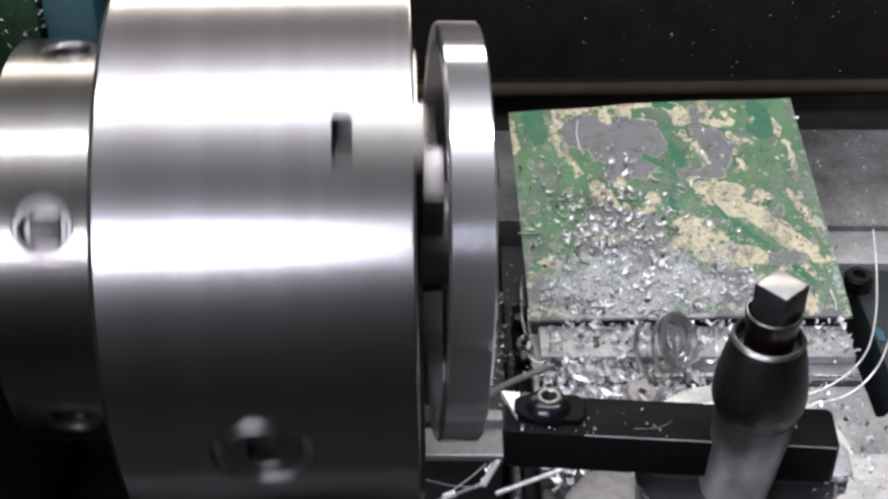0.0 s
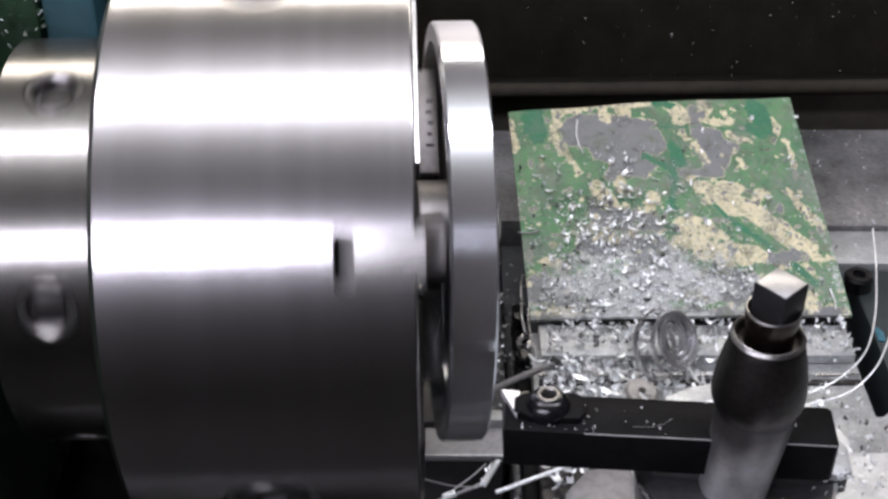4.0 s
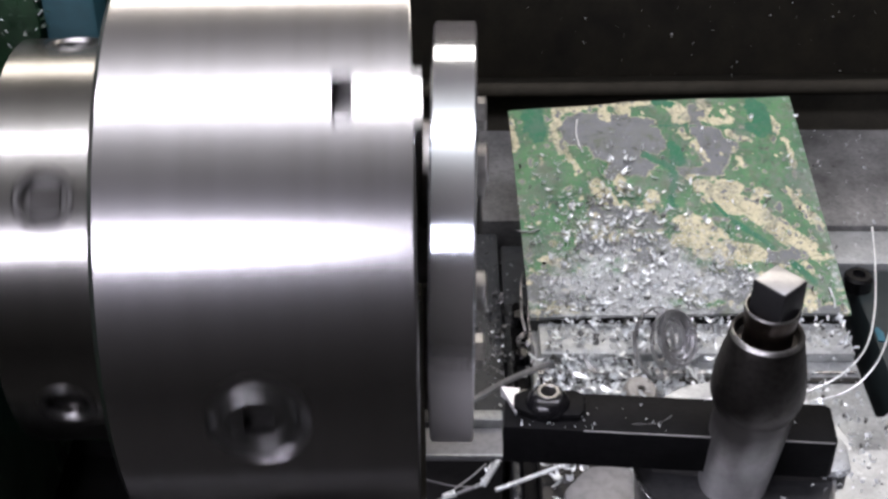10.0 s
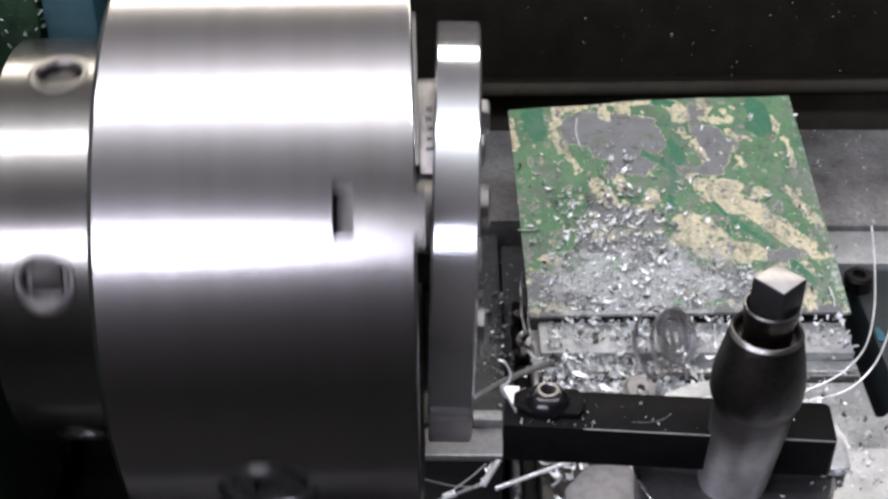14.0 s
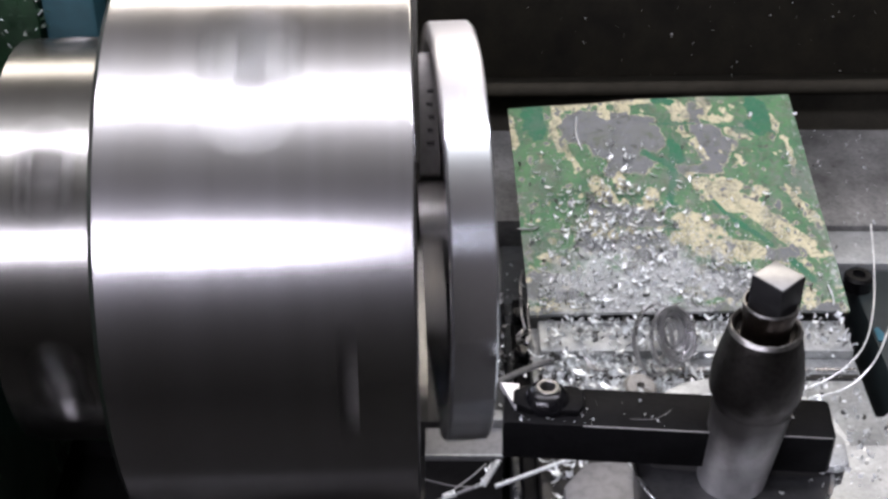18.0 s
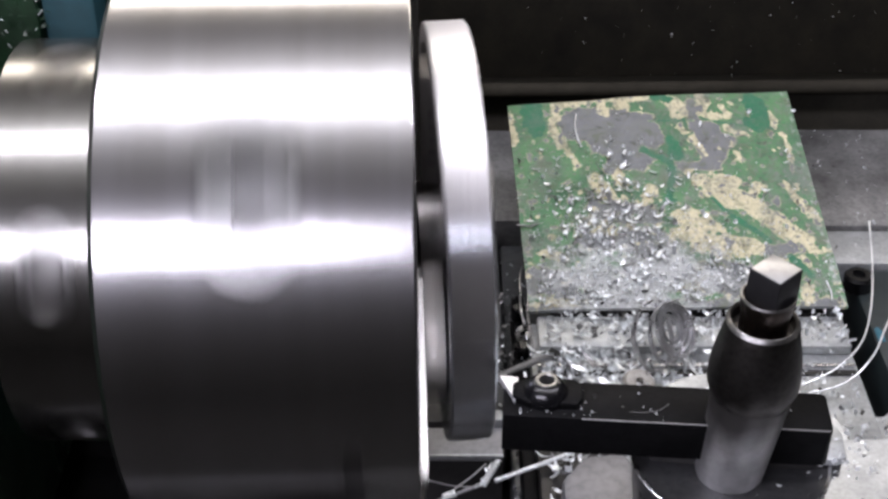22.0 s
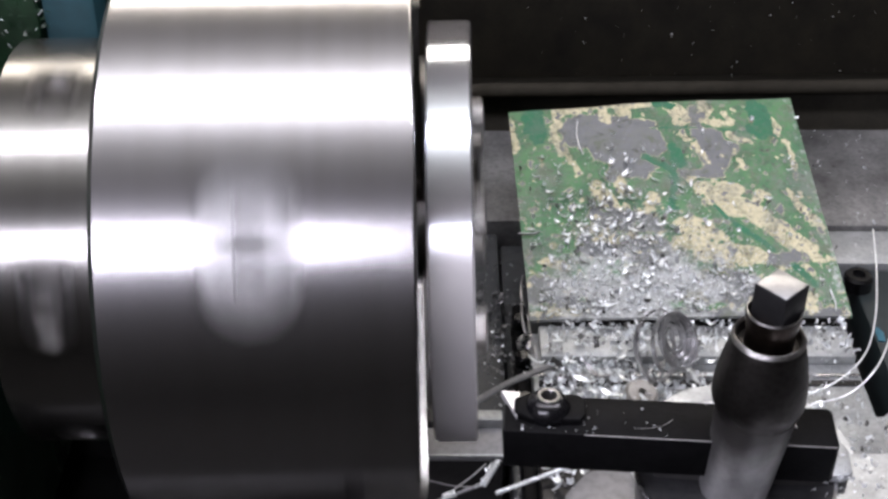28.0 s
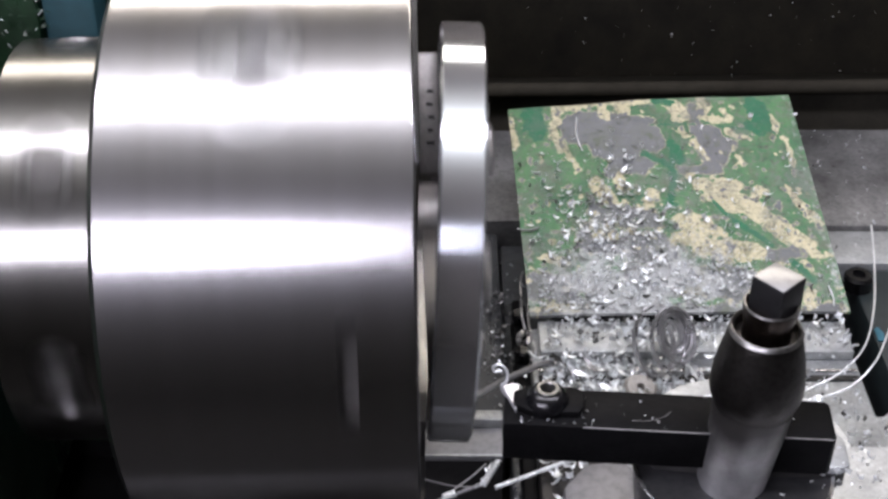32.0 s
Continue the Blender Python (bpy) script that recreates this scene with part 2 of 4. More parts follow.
def part(name, bm, mat, parent, label="", smooth=35):
    base = ORIGIN[parent.name]
    bmesh.ops.translate(bm, verts=bm.verts, vec=-base)
    bmesh.ops.recalc_face_normals(bm, faces=bm.faces)
    me = bpy.data.meshes.new(name)
    bm.to_mesh(me)
    bm.free()
    if smooth:
        for p in me.polygons:
            p.use_smooth = True
        me.set_sharp_from_angle(angle=radians(smooth))
    me.materials.append(mat.m)
    ob = new(name, me)
    ob.parent = parent
    ORIGIN[ob.name] = base
    return tagged(ob, label)


def solid(name, bm, mat, label, category="", kind="", smooth=35, base=(0, 0, 0)):
    """A thing made of one mesh."""
    bmesh.ops.translate(bm, verts=bm.verts, vec=-Vector(base))
    bmesh.ops.recalc_face_normals(bm, faces=bm.faces)
    me = bpy.data.meshes.new(name)
    bm.to_mesh(me)
    bm.free()
    if smooth:
        for p in me.polygons:
            p.use_smooth = True
        me.set_sharp_from_angle(angle=radians(smooth))
    me.materials.append(mat.m)
    ob = new(name, me)
    ob.location = base
    ORIGIN[ob.name] = Vector(base)
    return tagged(ob, label, category, "", kind)


def box(lo, hi, bevel=0.0, bm=None, m=None, seg=2):
    bm = bm or bmesh.new()
    c = [(a + b) / 2 for a, b in zip(lo, hi)]
    s = [abs(b - a) for a, b in zip(lo, hi)]
    t = Matrix.Translation(c) @ Matrix.Diagonal((*s, 1))
    vs = bmesh.ops.create_cube(bm, size=1, matrix=(m @ t) if m else t)["verts"]
    if bevel:
        es = list({e for v in vs for e in v.link_edges})
        bmesh.ops.bevel(bm, geom=es, offset=bevel, segments=seg, affect="EDGES", profile=0.5)
    return bm


def prism(outline, depth, m, bevel=0.0):
    """An outline in the xy plane of m, drawn out along its z."""
    bm = bmesh.new()
    f = bm.faces.new([bm.verts.new((x, y, 0)) for x, y in outline])
    r = bmesh.ops.extrude_face_region(bm, geom=[f])
    bmesh.ops.translate(bm, verts=[v for v in r["geom"] if isinstance(v, bmesh.types.BMVert)], vec=(0, 0, depth))
    if bevel:
        bmesh.ops.bevel(bm, geom=list(bm.edges), offset=bevel, segments=2, affect="EDGES", profile=0.5)
    bmesh.ops.transform(bm, matrix=m, verts=bm.verts)
    return bm


def revolve(profile, m, seg=64, bm=None):
    """A closed profile of (height, radius) turned about the z axis of m."""
    bm = bm or bmesh.new()
    rings = []
    for h, r in profile:
        if r < 1e-6:
            rings.append([bm.verts.new(m @ Vector((0, 0, h)))])
        else:
            rings.append([bm.verts.new(m @ Vector((r * math.cos(2 * math.pi * k / seg), r * math.sin(2 * math.pi * k / seg), h))) for k in range(seg)])
    for a, b in zip(rings, rings[1:]):
        for k in range(seg):
            j = (k + 1) % seg
            q = [a[k % len(a)], a[j % len(a)], b[j % len(b)], b[k % len(b)]]
            q = list(dict.fromkeys(q))
            if len(q) > 2:
                bm.faces.new(q)
    return bm


def tube(points, radius, seg=6, bm=None, taper=None):
    """A round wire along points."""
    bm = bm or bmesh.new()
    pts = [Vector(p) for p in points]
    rings = []
    side = None
    for i, p in enumerate(pts):
        d = (pts[min(i + 1, len(pts) - 1)] - pts[max(i - 1, 0)]).normalized()
        side = d.orthogonal() if side is None else (side - d * side.dot(d))
        side.normalize()
        up = d.cross(side)
        r = radius * (taper[i] if taper else 1)
        rings.append([bm.verts.new(p + r * (math.cos(2 * math.pi * k / seg) * side + math.sin(2 * math.pi * k / seg) * up)) for k in range(seg)])
    for a, b in zip(rings, rings[1:]):
        for k in range(seg):
            bm.faces.new((a[k], a[(k + 1) % seg], b[(k + 1) % seg], b[k]))
    bm.faces.new(rings[0])
    bm.faces.new(rings[-1])
    return bm


def spline(points, n):
    """A smooth line through the points (Catmull-Rom)."""
    p = [Vector(q) for q in points]
    p = [2 * p[0] - p[1]] + p + [2 * p[-1] - p[-2]]
    out = []
    for i in range(1, len(p) - 2):
        for k in range(n):
            t = k / n
            out.append(0.5 * (2 * p[i] + (p[i + 1] - p[i - 1]) * t + (2 * p[i - 1] - 5 * p[i] + 4 * p[i + 1] - p[i + 2]) * t * t
                              + (3 * p[i] - p[i - 1] - 3 * p[i + 1] + p[i + 2]) * t ** 3))
    out.append(p[-2])
    return out


def cut(ob, cutter):
    """Takes the cutter's body out of ob's mesh for good."""
    me = bpy.data.meshes.new("cutter")
    bmesh.ops.recalc_face_normals(cutter, faces=cutter.faces)
    cutter.to_mesh(me)
    cutter.free()
    tool = new("cutter", me)
    tool.matrix_world = Matrix.Translation(ORIGIN[ob.name]) if ob.parent else Matrix()
    old_parent, ob.parent = ob.parent, None
    loc = ob.location.copy()
    ob.location = ORIGIN[ob.name]
    mod = ob.modifiers.new("cut", "BOOLEAN")
    mod.operation, mod.object, mod.solver = "DIFFERENCE", tool, "EXACT"
    bpy.context.view_layer.update()
    done = bpy.data.meshes.new_from_object(ob.evaluated_get(bpy.context.evaluated_depsgraph_get()))
    ob.modifiers.remove(mod)
    done.name = ob.data.name
    ob.data = done
    for p in done.polygons:
        p.use_smooth = True
    done.set_sharp_from_angle(angle=radians(35))
    bpy.data.objects.remove(tool)
    ob.parent, ob.location = old_parent, loc
    return ob


# the z axis of this pose runs along the spindle, +x of the world; its x axis points up
ALONG = Matrix.Translation((0, 0, A)) @ Matrix(((0, 0, 1, 0), (0, -1, 0, 0), (1, 0, 0, 0), (0, 0, 0, 1)))


def spoke(deg):
    """The pose of a radius of the spindle: z outwards, x along the spindle; deg from the top towards the operator."""
    return Matrix.Translation((0, 0, A)) @ Matrix.Rotation(radians(deg), 4, "X") @ Matrix(((1, 0, 0, 0), (0, 1, 0, 0), (0, 0, 1, 0), (0, 0, 0, 1)))


# ================= the room and the bed =================
def room():
    # Unseen room; floor and south wall are dark to darken the chuck's reflections.
    solid("floor", box((-2.6, -2.4, -0.1), (2.6, 2.8, 0.0)), M["floor"], "unseen concrete floor, near black for the reflections", kind="structure")
    solid("ceiling", box((-2.6, -2.4, 3.0), (2.6, 2.8, 3.1)), M["ceiling"], "pale plaster workshop ceiling", kind="structure")
    solid("wall_north", box((-2.6, 2.8, 0), (2.6, 2.95, 3.0)), M["wall"], "plain grey workshop wall", kind="structure")
    solid("wall_south", box((-2.6, -2.55, 0), (2.6, -2.4, 3.0)), M["dark_wall"], "unseen wall, kept dark for the reflections", kind="structure")
    solid("wall_west", box((-2.75, -2.4, 0), (-2.6, 2.8, 3.0)), M["wall"], "plain grey workshop wall", kind="structure")
    solid("wall_east", box((2.6, -2.4, 0), (2.75, 2.8, 3.0)), M["wall"], "plain grey workshop wall", kind="structure")


room()


def lathe_bed():
    bed = thing("lathe_bed", (0, 0, 0), "oily cast-iron lathe bed with dark ways", "lathe bed")
    part("cabinet", box((-0.75, -0.24, 0.0), (1.25, 0.34, A - 0.42), 0.01), M["oily"], bed)
    part("web", box((-0.70, -0.17, A - 0.42), (1.20, 0.22, A - 0.30), 0.004), M["oily"], bed)
    part("front_way", box((-0.70, -0.19, A - 0.30), (1.20, -0.09, A - 0.262), 0.003), M["oily"], bed)
    part("rear_way", box((-0.70, 0.13, A - 0.30), (1.20, 0.24, A - 0.262), 0.003), M["oily"], bed)
    return bed


lathe_bed()


def splash_guard():
    g = thing("splash_guard", (0, 0.55, A - 0.22), "black oily splash guard specked with chips", "splash guard")
    m = Matrix.Translation((0, 0.565, A - 0.215)) @ Matrix.Rotation(radians(-22), 4, "X")
    part("back_panel", box((-0.9, 0, 0), (1.2, 0.004, 0.75), 0.001, m=m), M["tray"], g)
    part("lip", tube([(-0.9, 0.552, A - 0.222), (1.2, 0.552, A - 0.222)], 0.0075, 12), M["lip"], g, "dull dark rolled lip")
    part("tray_floor", box((-0.9, 0.24, A - 0.42), (1.2, 0.62, A - 0.41), 0.001), M["tray"], g)
    part("skirt", box((-0.9, 0.555, A - 0.42), (1.2, 0.561, A - 0.222), 0.001), M["skirt"], g)
    g.matrix_world = Matrix.Translation((0.18, 0.55, 0)) @ Matrix.Rotation(radians(1.3), 4, "Z") @ Matrix.Translation((-0.18, -0.55, 0)) @ Matrix.Translation(g.location)
    return g


splash_guard()


def headstock():
    h = thing("headstock", (-0.6, 0.1, A - 0.26), "green and blue painted lathe headstock, oily", "headstock")
    part("casting", box((-0.95, -0.20, A - 0.26), (-0.262, 0.20, A + 0.10), 0.012), M["green_paint"], h)
    part("side_panel", box((-0.229, 0.105, A - 0.26), (-0.198, 0.30, A + 0.16), 0.004), M["blue_paint"], h, "dull blue painted cover")
    part("rear_casting", box((-0.40, 0.105, A - 0.26), (-0.231, 0.30, A + 0.16), 0.006), M["green_paint"], h)
    part("cover_foot", box((-0.1965, 0.125, A - 0.26), (-0.150, 0.30, A + 0.16), 0.004), M["tray"], h)
    bm, rc = bmesh.new(), random.Random(3)
    for k in range(160):
        p = Vector((rc.uniform(-0.275, -0.222), rc.uniform(0.085, 0.104), A + rc.uniform(0.040, 0.105)))
        q = p + Vector((rc.uniform(-1, 1), rc.uniform(-1, 1), rc.uniform(-1, 1))).normalized() * rc.uniform(0.0015, 0.0045)
        w = Vector((rc.uniform(-1, 1), rc.uniform(-1, 1), rc.uniform(-1, 1))) * 0.0013
        mid = (p + q) / 2 + w * 1.5
        bm.faces.new([bm.verts.new(x) for x in (p - w, mid - w, q, mid + w)])
    part("chip_clot", bm, M["green_paint"], h, "clot of oily chips on green paint")
    # Bright slivers added to paint in the white glints on the green.
    bm = bmesh.new()
    for k in range(14):
        p = Vector((rc.uniform(-0.275, -0.222), rc.uniform(0.083, 0.102), A + rc.uniform(0.040, 0.105)))
        tube([p, p + Vector((rc.uniform(-1, 1), rc.uniform(-0.6, 0.2), rc.uniform(-1, 1))).normalized() * rc.uniform(0.002, 0.006)], 0.0004, 4, bm)
    tagged(part("chip_glints", bm, M["swarf"], h, "bright slivers added for glints on green paint"), kind="stuff")
    part("spindle_housing", revolve([(-0.262, 0), (-0.262, 0.070), (-0.2150, 0.070), (-0.2130, 0.066), (-0.2130, 0)], ALONG, 64), M["oily"], h)
    return h


headstock()


# ================= what turns on the spindle =================
RC, RN, RD = 0.1462, 0.1066, 0.1124
JAW, SOCKET = 38.0, -22.0                 # jaw and key-socket angles at the start


def spindle_nose():
    t = thing("spindle_nose", AXIS, "bright turned spindle nose with cam-lock sockets", "spindle nose")
    body = part("nose_body", revolve([(-0.2125, 0), (-0.2125, RN - 0.0008), (-0.2117, RN), (-0.2108, RN), (-0.1580, RN), (-0.1575, RN), (-0.1555, RN - 0.002), (-0.1555, 0)], ALONG, 128), M["nose"], t)
    cutter = bmesh.new()
    for k in range(6):
        m = Matrix.Rotation(radians(NOSE + 60 * k), 4, "X") @ Matrix.Translation((-0.1843, 0, RN - 0.012))
        revolve([(0, 0), (0, 0.0145), (0.03, 0.0145), (0.03, 0)], m, 32, cutter)
    cut(body, cutter)
    for k in range(6):
        m = spoke(NOSE + 60 * k) @ Matrix.Translation((-0.1843, 0, RN - 0.012))
        cam_part = part("cam", revolve([(0.0005, 0), (0.0005, 0.0140), (0.0112, 0.0142), (0.0118, 0.0136), (0.0118, 0.0118), (0.0102, 0.0104), (0.0060, 0.0101), (0.0060, 0)], m, 40), M["cam"], t, "cam-lock stud with a dark square key hole", smooth=15)
        # Dark block in place of the hole's depth and shade.
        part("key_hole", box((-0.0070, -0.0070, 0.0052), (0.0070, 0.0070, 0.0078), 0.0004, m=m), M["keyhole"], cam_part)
    return t


NOSE = 52.0


def chuck():
    t = thing("lathe_chuck", AXIS, "large three-jaw lathe chuck of brushed steel", "chuck")
    prof = [(-0.1553, 0), (-0.1553, RC - 0.0025), (-0.1528, RC), (-0.1520, RC), (-0.0150, RC), (-0.0143, RC), (-0.0137, RC - 0.0002), (-0.0132, RC - 0.0007), (-0.0130, RC - 0.0014), (-0.0130, 0)]
    body = part("chuck_body", revolve(prof, ALONG, 192), M["chuck"], t)
    cutter = bmesh.new()
    for k in range(3):
        box((-0.0495, -0.0125, 0.03), (0.02, 0.0125, 0.2), m=Matrix.Rotation(radians(JAW + 120 * k), 4, "X"), bm=cutter)
        m = Matrix.Rotation(radians(SOCKET + 120 * k), 4, "X") @ Matrix.Translation((-0.086, 0, RC - 0.016))
        revolve([(0, 0), (0, 0.0180), (0.0128, 0.0180), (0.0128, 0.0240), (0.0131, 0.0243), (0.04, 0.0243), (0.04, 0)], m, 64, cutter)
    cut(body, cutter)
    for k in range(3):
        m = spoke(JAW + 120 * k)
        arc = [(-0.0120 + 0.0024 * i, math.sqrt((RC - 0.0006) ** 2 - (-0.0120 + 0.0024 * i) ** 2)) for i in range(11)]
        to_spoke = m @ Matrix(((0, 0, 1, 0), (1, 0, 0, 0), (0, 1, 0, 0), (0, 0, 0, 1)))
        jaw = part("jaw", prism([(-0.0120, 0.036)] + arc + [(0.0120, 0.036)], 0.0311, to_spoke @ Matrix.Translation((0, 0, -0.0403)), 0.0), M["jaw_end"], t, "hardened steel chuck jaw with stamped marks")
        part("jaw_step", box((-0.0092, -0.0119, 0.030), (0.0012, 0.0119, 0.0955), 0.0005, m=m), M["jaw"], jaw)
        for i in range(5):
            part("stamped_mark", box((-0.0055 + 0.0006 * (i % 3), -0.0121, 0.046 + 0.0070 * i), (-0.0012 - 0.0008 * (i % 2), -0.0117, 0.0478 + 0.0070 * i), m=m), M["mark"], jaw)
        part("slot_floor", box((-0.0488, -0.0122, 0.10), (-0.0408, 0.0122, 0.128), 0.0, m=m), M["slot"], t)
        m = spoke(SOCKET + 120 * k) @ Matrix.Translation((-0.086, 0, RC - 0.016))
        part("spot_face", revolve([(0.0127, 0.0181), (0.0127, 0.0239), (0.0130, 0.0239), (0.0130, 0.0181), (0.0127, 0.0181)], m, 64), M["spot"], t, "dull flat round the pinion")
        sock = part("pinion_socket", revolve([(0.0005, 0), (0.0005, 0.0178), (0.0140, 0.0178), (0.0152, 0.0166), (0.0152, 0.0132), (0.0146, 0.0126), (0.0146, 0)], m, 48), M["sleeve"], t, "round pinion socket with a square key hole", smooth=12)
        cut(sock, box((-0.0071, -0.0071, 0.0035), (0.0071, 0.0071, 0.03), m=Matrix.Translation(-Vector(AXIS)) @ m))
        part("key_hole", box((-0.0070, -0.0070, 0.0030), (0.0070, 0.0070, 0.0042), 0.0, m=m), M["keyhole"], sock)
        for side in (-0.0212, 0.0212):
            c = m @ Matrix.Translation((side, 0, 0.0122))
            part("retaining_screw", revolve([(0, 0), (0, 0.0026), (0.0010, 0.0026), (0.0014, 0.0023), (0.0014, 0.0014), (0.0010, 0.0012), (0.0010, 0)], c, 20), M["mark"], t, "small dark retaining screw")
    return t


TILT = 2.94
HIGH = 37.4                               # where the disc leans furthest to +x at the start


def disc():
    t = thing("steel_disc", AXIS, "bright turned steel disc held askew in a chuck", "workpiece")
    lean = Matrix.Translation((0.0007, 0, A)) @ Matrix.Rotation(radians(HIGH), 4, "X") @ Matrix.Rotation(radians(TILT), 4, "Y") @ Matrix.Translation((0, 0, -A))
    # at HIGH the radius is the local z axis: turning about y carries its tip to +x
    bm = revolve([(0.0085, 0), (0.0085, 0.0995), (-0.0036, 0.1020), (-0.0036, RD - 0.0012), (-0.0024, RD), (0.0175, RD), (0.0187, RD - 0.0012), (0.0187, 0.085), (0.0167, 0.083), (0.0167, 0)], lean @ ALONG, 192)
    part("disc_body", bm, M["disc"], t)
    part("hub", revolve([(-0.0120, 0), (-0.0120, 0.028), (0.0084, 0.028), (0.0084, 0)], lean @ ALONG, 64), M["jaw"], t)
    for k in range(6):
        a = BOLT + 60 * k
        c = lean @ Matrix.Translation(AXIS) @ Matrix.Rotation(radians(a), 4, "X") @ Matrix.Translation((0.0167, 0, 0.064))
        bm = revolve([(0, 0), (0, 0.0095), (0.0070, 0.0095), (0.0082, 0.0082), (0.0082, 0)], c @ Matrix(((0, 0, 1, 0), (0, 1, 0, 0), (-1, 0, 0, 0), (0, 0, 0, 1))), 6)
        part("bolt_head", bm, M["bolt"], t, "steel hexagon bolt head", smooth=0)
    return t


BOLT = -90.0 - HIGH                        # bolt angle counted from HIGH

nose_ob, chuck_ob, disc_ob = spindle_nose(), chuck(), disc()


# ================= saddle: stands still =================
def saddle():
    s = thing("lathe_saddle", (0, 0, A - 0.262), "grey oily lathe saddle with dark gib screws", "saddle")
    part("rear_wing", box((0.30, 0.292, A - 0.262), (0.62, 0.442, A - 0.200), 0.003), M["wing"], s)
    part("rear_wing_inner", box((0.030, 0.300, A - 0.262), (0.296, 0.442, A - 0.201), 0.003), M["wing"], s)
    part("wing_step", box((0.30, 0.245, A - 0.262), (0.62, 0.289, A - 0.203), 0.002), M["slide"], s)
    part("bridge", box((0.045, -0.20, A - 0.262), (0.290, 0.296, A - 0.222), 0.003), M["wet"], s)
    part("green_cover", box((0.3115, 0.10, A - 0.262), (0.62, 0.242, A - 0.206), 0.004), M["teal_paint"], s, "chipped teal painted cover")
    part("dark_gap_plate", box((0.292, 0.079, A - 0.262), (0.62, 0.098, A - 0.232), 0.003), M["oily"], s)
    part("front_wing", box((0.287, -0.20, A - 0.262), (0.62, 0.077, A - 0.206), 0.003), M["slide"], s)
    part("cyan_patch", prism([(0.3135, 0.1545), (0.3185, 0.1535), (0.3195, 0.1640), (0.3165, 0.1700), (0.3135, 0.1680)], 0.0012, Matrix.Translation((0, 0, A - 0.2063)), 0.0003), M["cyan"], s, "small patch of bright cyan")
    scr = part("gib_screw", revolve([(0, 0), (0, 0.011), (0.010, 0.011), (0.012, 0.009), (0.012, 0.005), (0.008, 0.005), (0.008, 0)],
                                    Matrix.Translation((0.3135, 0.2191, A - 0.206)), 32), M["clamp"], s, "black socket-head screw")
    part("front_ledge", box((-0.0125, 0.0335, A - 0.262), (0.0385, 0.0585, A - 0.207), 0.0015), M["oily"], s)
    part("ledge_top", box((-0.0125, 0.0335, A - 0.2065), (0.0385, 0.0585, A - 0.200), 0.0010), M["ledge"], s, "dull worn ledge")
    part("ledge_lip", box((-0.0125, 0.0312, A - 0.2020), (0.0385, 0.0330, A - 0.1990), 0.0006), M["slide"], s)
    part("ledge_stop", box((0.0190, 0.0590, A - 0.2065), (0.0388, 0.0690, A - 0.1935), 0.0012), M["slide"], s, "small worn stop on the ledge")
    part("side_rail", box((0.020, 0.0695, A - 0.262), (0.043, 0.298, A - 0.212), 0.002), M["wet"], s)
    return s


saddle()


# ================= what rides on the cross slide =================
SLIDING = []


def sliding(ob):
    SLIDING.append(ob)
    return ob


def cross_slide():
    base = (0.17, 0.0, A - 0.222)
    s = sliding(thing("cross_slide", base, "worn steel cross slide littered with chips", "cross slide"))
    part("slide_body", box((0.060, -0.21, A - 0.2215), (0.283, 0.140, A - 0.186), 0.0025), M["slide"], s)
    part("apron_skin", box((0.0595, -0.2095, A - 0.200), (0.1050, 0.012, A - 0.1845), 0.002), M["oily"], s, "black oily slide front")
    part("rear_block", box((0.066, 0.105, A - 0.186), (0.281, 0.138, A - 0.178), 0.0015), M["slide"], s)
    part("t_slot", box((0.064, 0.083, A - 0.1863), (0.2805, 0.088, A - 0.1845), 0.0004), M["oily"], s)
    part("raised_strip", box((0.064, 0.091, A - 0.1863), (0.2805, 0.0935, A - 0.1835), 0.0004), M["bright"], s)
    part("gib_strip", box((0.050, -0.205, A - 0.2215), (0.0595, 0.185, A - 0.196), 0.002), M["black_bar"], s, "black oily gib strip")
    for y in (0.075, 0.118, 0.160):
        part("gib_screw", revolve([(0, 0), (0, 0.0058), (0.009, 0.0058), (0.0105, 0.0045), (0.0105, 0)],
                                  Matrix.Translation((0.0545, y, A - 0.198)), 20), M["clamp"], s, "dark gib screw head")
    return s


cross_slide()

# guard plate corners: back low x, back high x, front high x, front low x
PLATE = [Vector(p) for p in ((0.0509, 0.330, A - 0.1185), (0.2707, 0.330, A - 0.1052), (0.2845, 0.1385, A - 0.1700), (0.0605, 0.1385, A - 0.1742))]


def on_plate(u, v, h=0.0):
    """A place on the plate: u from low x to high x, v from the back edge to the front."""
    a, b, c, d = PLATE
    n = (b - a).cross(d - a).normalized()
    n = n if n.z > 0 else -n
    return (a.lerp(b, u)).lerp(d.lerp(c, u), v) + n * h


# strokes on the plate: from (u, v) to (u, v), half as wide as the last number
BARE = [(0.25, 0.13, 0.445, 0.18, 0.078), (0.32, 0.23, 0.43, 0.31, 0.054), (0.40, 0.11, 0.49, 0.22, 0.040), (0.33, 0.345, 0.385, 0.335, 0.027), (0.685, 0.213, 0.69, 0.27, 0.056),
        (0.65, 0.067, 0.653, 0.17, 0.023), (0.742, 0.225, 0.75, 0.237, 0.027), (0.677, 0.352, 0.644, 0.35, 0.027), (0.567, 0.354, 0.633, 0.358, 0.017), (0.266, 0.548, 0.43, 0.594, 0.041),
        (0.235, 0.665, 0.447, 0.736, 0.055), (0.033, 0.874, 0.313, 0.93, 0.053), (0.36, 0.846, 0.709, 0.904, 0.053), (0.80, 0.748, 0.863, 0.75, 0.027), (0.638, 0.80, 0.72, 0.84, 0.018),
        (0.0, 0.985, 0.97, 0.99, 0.020), (0.84, 0.11, 0.858, 0.068, 0.011)]
